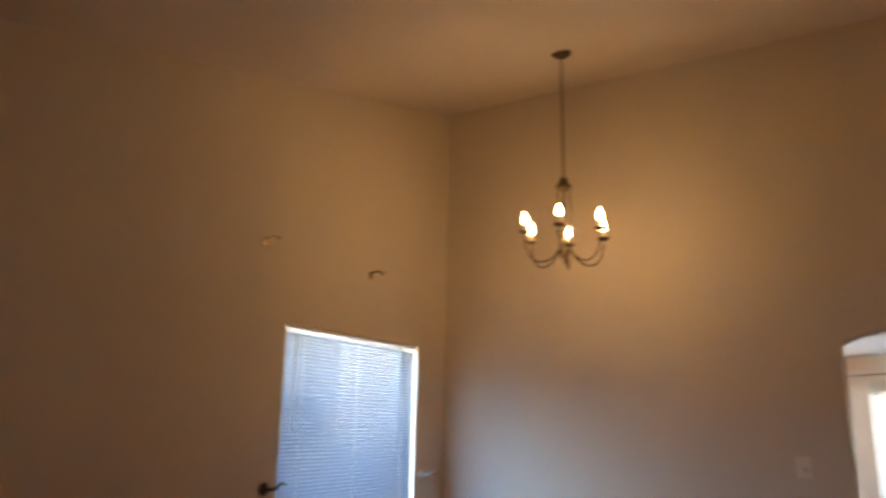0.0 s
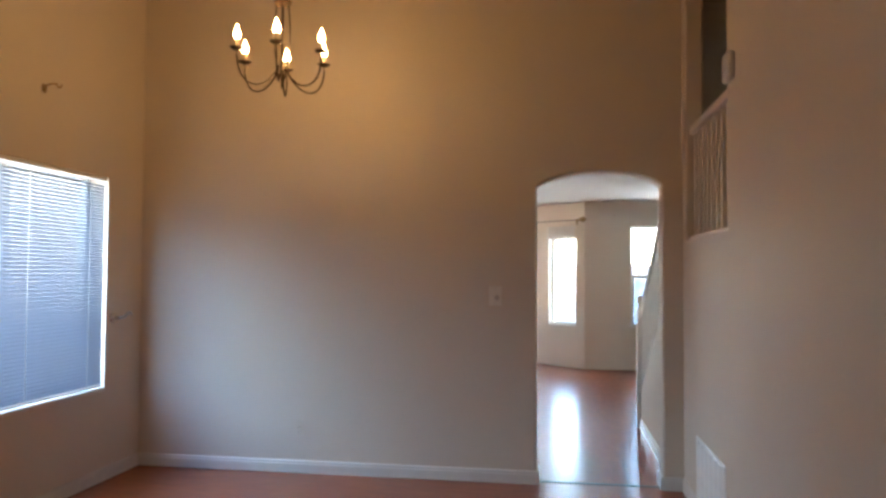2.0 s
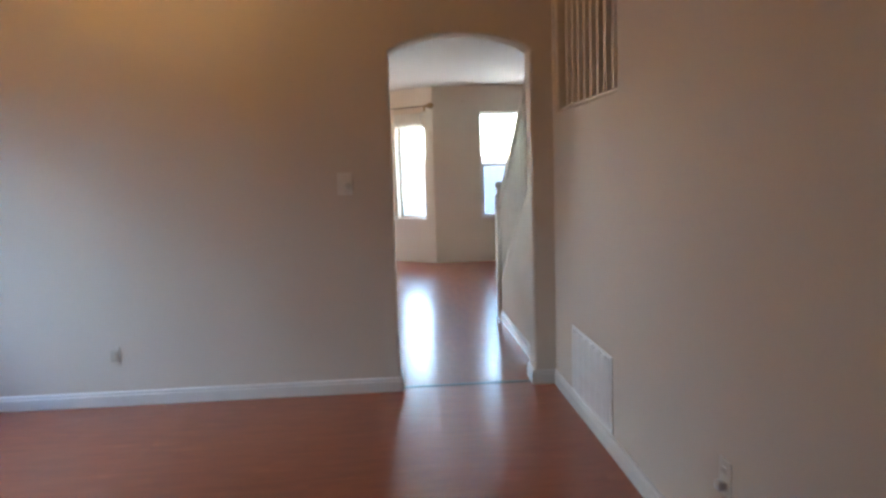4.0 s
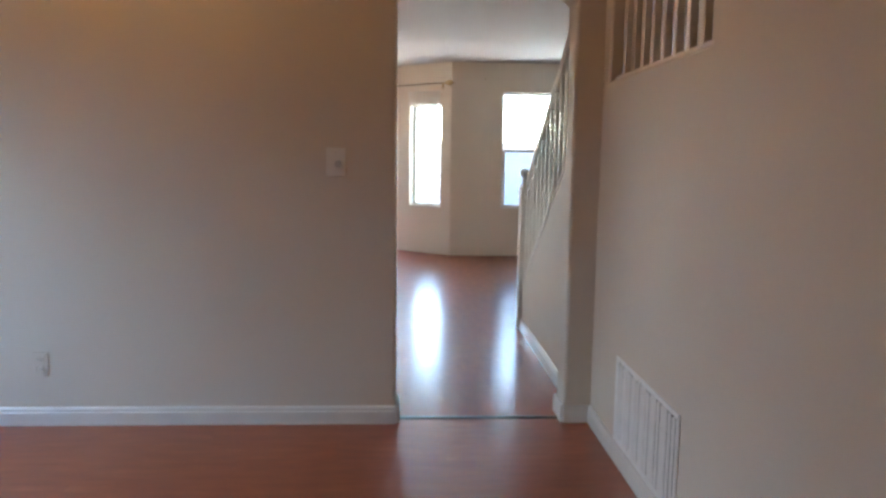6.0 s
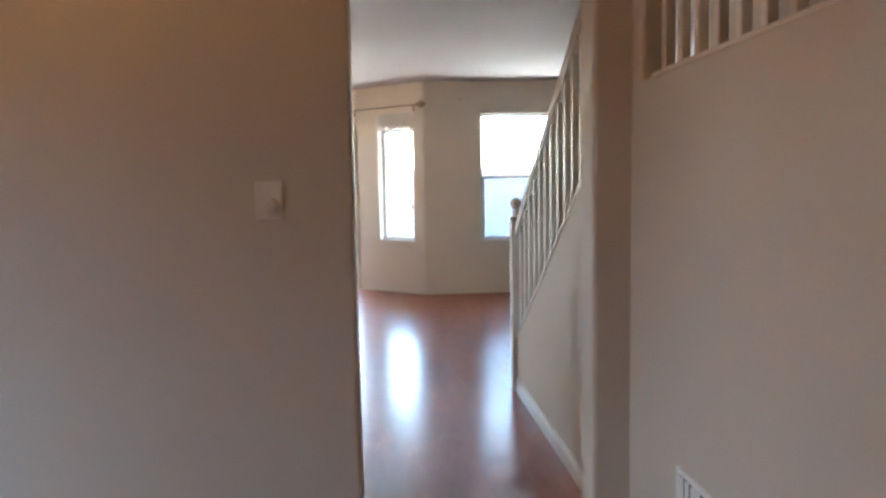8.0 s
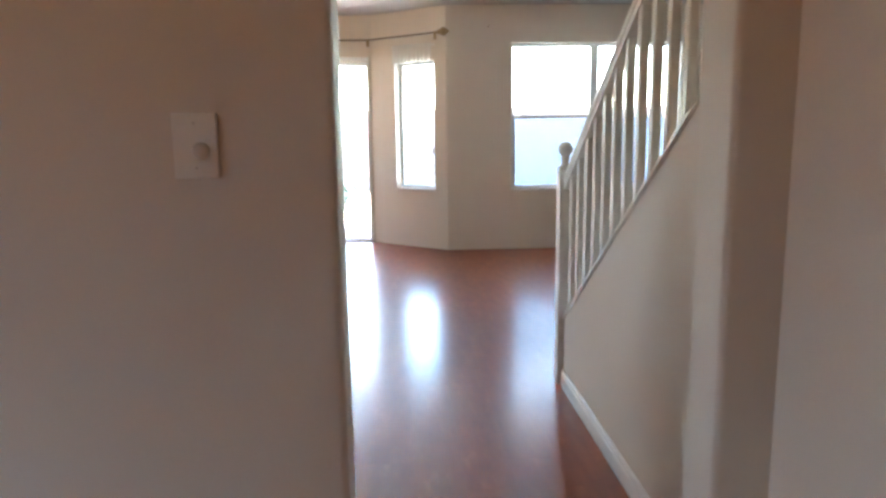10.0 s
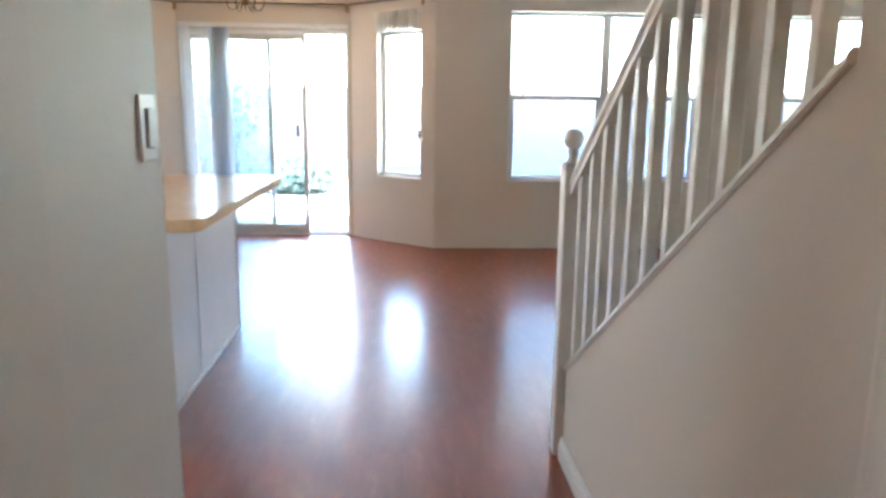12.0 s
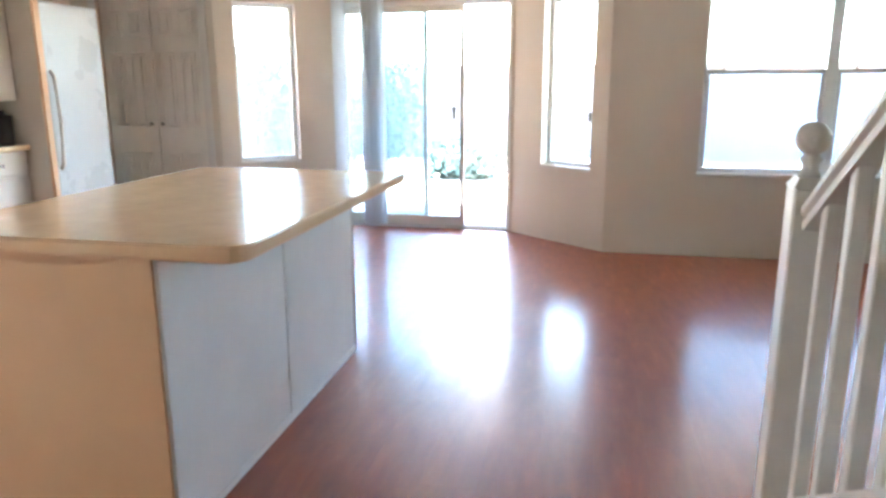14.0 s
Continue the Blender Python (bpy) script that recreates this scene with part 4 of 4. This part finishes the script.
part("frame", bm, KNOB, cv)
part("duct_back", box(-0.11, -0.055, -0.002, 0.11, 0.055, 0.0), DARK, cv)
for k in range(5):
    part("slat", box(-0.11, -0.0075, -0.0015, 0.11, 0.0075, 0.0), DULL, cv, at=pose(0, -0.044 + 0.022 * k, -0.005, 35, 0, 0))
hk = thing("wall_hook", pose(1.02, YF - 0.001, 2.30), "small bronze hook on the far wall", "hook")
part("hook", tube([(0, 0, 0), (0, -0.03, 0), (0, -0.04, 0.012)], 0.005, 6), BRASS, hk, smooth=True)


# ---- outside ----
bm = bmesh.new()
bmesh.ops.create_grid(bm, x_segments=2, y_segments=2, size=400, matrix=Matrix.Translation((0, 0, -0.122)))
tagged(part("ground", bm, EARTH), "dry gravelly yard ground", "ground", kind="structure")
pt = tagged(part("patio", box(-4.5, YS + 0.17, -0.118, 6.5, 10.6, -0.05, 0.01), CONC), "pale concrete patio slab", "patio", kind="structure")

pc = thing("patio_cover", pose(0, 0, 0), "pale flat patio roof on two square posts", "patio cover")
part("roof", box(-3.15, YS + 0.16, 2.56, 1.12, 9.65, 2.70, 0.01), STUCCO, pc)
part("beam", box(-3.15, 9.45, 2.40, 1.12, 9.65, 2.56, 0.01), STUCCO, pc)
for x in (-3.05, 1.0):
    part("post", box(x - 0.06, 9.49, -0.05, x + 0.06, 9.61, 2.40, 0.006), STUCCO, pc)

tagged(part("trim_eave", box(1.14, YF + 0.151, 2.50, 6.4, YF + 2.75, 2.62, 0.01), STUCCO), "pale boxed roof eave above the far windows", "eave", kind="structure")


def block_fence():
    """A yard wall of separate blocks in courses, with a cap, beyond the patio."""
    f = tagged(part("fence_wall", box(-16, 15.06, -0.2, 16, 15.18, 1.62), MORTAR), "pinkish concrete block yard wall", "fence", kind="structure")
    vs, fs = [], []
    for r in range(9):
        z = -0.18 + r * 0.203
        x = -16 + (0.2 if r % 2 else 0)
        while x < 15.8:
            o = 0.002 * random.random()
            b = len(vs)
            vs += [(x + 0.005, 15.0 - o, z), (x + 0.393, 15.0 - o, z), (x + 0.393, 15.0 - o, z + 0.194), (x + 0.005, 15.0 - o, z + 0.194),
                   (x, 15.07, z - 0.003), (x + 0.398, 15.07, z - 0.003), (x + 0.398, 15.07, z + 0.198), (x, 15.07, z + 0.198)]
            fs += [(b, b + 1, b + 2, b + 3), (b, b + 4, b + 5, b + 1), (b + 1, b + 5, b + 6, b + 2), (b + 2, b + 6, b + 7, b + 3), (b + 3, b + 7, b + 4, b)]
            x += 0.4
    me = bpy.data.meshes.new("fence_blocks")
    me.from_pydata(vs, [], fs)
    me.materials.append(BLOCK)
    o = tagged(new("fence_blocks", me), "rows of pinkish blocks", kind="stuff")
    o.parent = f
    part("fence_cap", box(-16, 14.96, 1.64, 16, 15.22, 1.70, 0.008), BLOCK, f)


block_fence()


def shrub(name, x, y, height, width, label, seed):
    """A bush: forked stems with a loose crown of many small leaves."""
    rnd = random.Random(seed)
    t = thing(name, pose(x, y, -0.12), label, "shrub")
    bm = bmesh.new()
    tips = []
    for i in range(7):
        a = rnd.uniform(0, 6.28)
        rr = rnd.uniform(0.25, 0.9) * width / 2
        p = [Vector((0.03 * math.cos(a), 0.03 * math.sin(a), 0)), Vector((rr * 0.4 * math.cos(a), rr * 0.4 * math.sin(a), height * 0.4)), Vector((rr * math.cos(a), rr * math.sin(a), height * rnd.uniform(0.65, 0.9)))]
        tube(p, 0.012 + 0.01 * height, 5, bm)
        tips += p[1:]
    part("stems", bm, BARK, t)
    vs, fs = [], []
    for i in range(9000):
        c = rnd.choice(tips) + Vector((rnd.gauss(0, width * 0.16), rnd.gauss(0, width * 0.16), rnd.gauss(0, height * 0.13)))
        c.z = min(max(c.z, 0.03), height)
        u = Vector((rnd.gauss(0, 1), rnd.gauss(0, 1), rnd.gauss(0, 1))).normalized()
        v = u.cross(Vector((rnd.gauss(0, 1), rnd.gauss(0, 1), rnd.gauss(0, 1)))).normalized()
        s = rnd.uniform(0.035, 0.075)
        b = len(vs)
        vs += [c - u * s, c + v * s * 0.45, c + u * s, c - v * s * 0.45]
        fs.append((b, b + 1, b + 2, b + 3))
    me = bpy.data.meshes.new("crown")
    me.from_pydata([tuple(v) for v in vs], [], fs)
    me.materials.append(LEAF)
    new("crown", me).parent = t


shrub("shrub", -2.95, 11.4, 1.75, 1.3, "tall blue-green shrub at the patio's edge", 3)
shrub("shrub", -4.3, 11.5, 2.0, 1.7, "tall blue-green shrub at the patio's edge", 5)
shrub("shrub", -1.35, 11.0, 0.55, 1.3, "low rounded green shrub beside the patio", 8)


def house(name, x, y, w, d, h, label):
    t = thing(name, pose(x, y, -0.12), label, "house")
    part("wall", box(0, 0, 0, w, d, h), STUCCO, t)
    bm = bmesh.new()
    prism([(-0.4, -0.4, h), (w + 0.4, -0.4, h), (w + 0.4, d / 2, h + 1.5), (-0.4, d / 2, h + 1.5)], (0, 0, 0.12), bm)
    prism([(-0.4, d + 0.4, h), (w + 0.4, d + 0.4, h), (w + 0.4, d / 2, h + 1.5), (-0.4, d / 2, h + 1.5)], (0, 0, 0.12), bm)
    part("roof", bm, ROOF, t)
    for wy in (2.0, 7.3, 10.5, 12.6, 16.0):
        wd = part("window", box(w - 0.02, wy, 0.9, w + 0.03, wy + 1.3, 2.1, 0.01), VINYL, t)
        part("pane", box(w + 0.031, wy + 0.06, 0.96, w + 0.034, wy + 1.24, 2.04), DARK, wd)


house("neighbour_house", -15.6, -6.0, 6.5, 21.0, 4.6, "pale stucco neighbouring house beyond the side yard")

# ---- floor planks ----
_plank = {}


def planks(parent, x0, y0, x1, y1, axis, mat, keep, seed):
    """Rows of laminate planks 0.19 wide with micro-bevelled edges and staggered ends; keep(x, y) picks those built singly."""
    rnd = random.Random(seed)
    wd, ln = 0.19, 1.28
    a0, a1, b0, b1 = (x0, x1, y0, y1) if axis == 0 else (y0, y1, x0, x1)
    rest_v, rest_f = [], []
    b = b0
    while b < b1 - 0.01:
        bw = min(wd, b1 - b)
        a = a0 - rnd.choice((0, 0.2, 0.43, 0.64, 0.85, 1.05))
        while a < a1 - 0.01:
            s, e = max(a, a0), min(a + ln, a1)
            if e - s > 0.02:
                key = (round(e - s, 2), round(bw, 3), axis)
                L, W, g, z = e - s, bw, 0.0004, 0.0002
                cs = [(0.0001, 0.0001, -z), (L - 0.0001, 0.0001, -z), (L - 0.0001, W - 0.0001, -z), (0.0001, W - 0.0001, -z), (g, g, 0), (L - g, g, 0), (L - g, W - g, 0), (g, W - g, 0)]
                low = [(p[0], p[1], -0.011) for p in cs[:4]]
                cs = cs + low
                if axis:
                    cs = [(q, p, r) for p, q, r in cs]
                fs = [(4, 5, 6, 7), (0, 1, 5, 4), (1, 2, 6, 5), (2, 3, 7, 6), (3, 0, 4, 7), (8, 9, 1, 0), (9, 10, 2, 1), (10, 11, 3, 2), (11, 8, 0, 3)]
                if axis:
                    fs = [f[::-1] for f in fs]
                px, py = (s, b) if axis == 0 else (b, s)
                if keep(px, py):
                    if key not in _plank:
                        me = bpy.data.meshes.new("plank")
                        me.from_pydata(cs, [], fs)
                        me.materials.append(mat)
                        _plank[key] = me
                    o = new("plank", _plank[key])
                    o.parent, o.location = parent, (px, py, 0)
                else:
                    k = len(rest_v)
                    rest_v += [(px + p[0], py + p[1], p[2]) for p in cs]
                    rest_f += [tuple(i + k for i in f) for f in fs]
            a += ln
        b += bw
    if rest_v:
        me = bpy.data.meshes.new("far_planks")
        me.from_pydata(rest_v, [], rest_f)
        me.materials.append(mat)
        o = tagged(new("far_planks", me), "more laminate planks", kind="stuff")
        o.parent = parent


planks(FLOOR, XL - 0.05, -8.05, XR + 0.05, 0.05, 0, LAMA, lambda x, y: y > -6.6, 11)
fl = tagged(new("floor_living"), "reddish glossy laminate floor, kitchen and family room", "floor", kind="structure")
planks(fl, -4.05, 0.052, 6.05, YS + 0.03, 1, LAMB, lambda x, y: -2.2 < x < 3.2, 12)
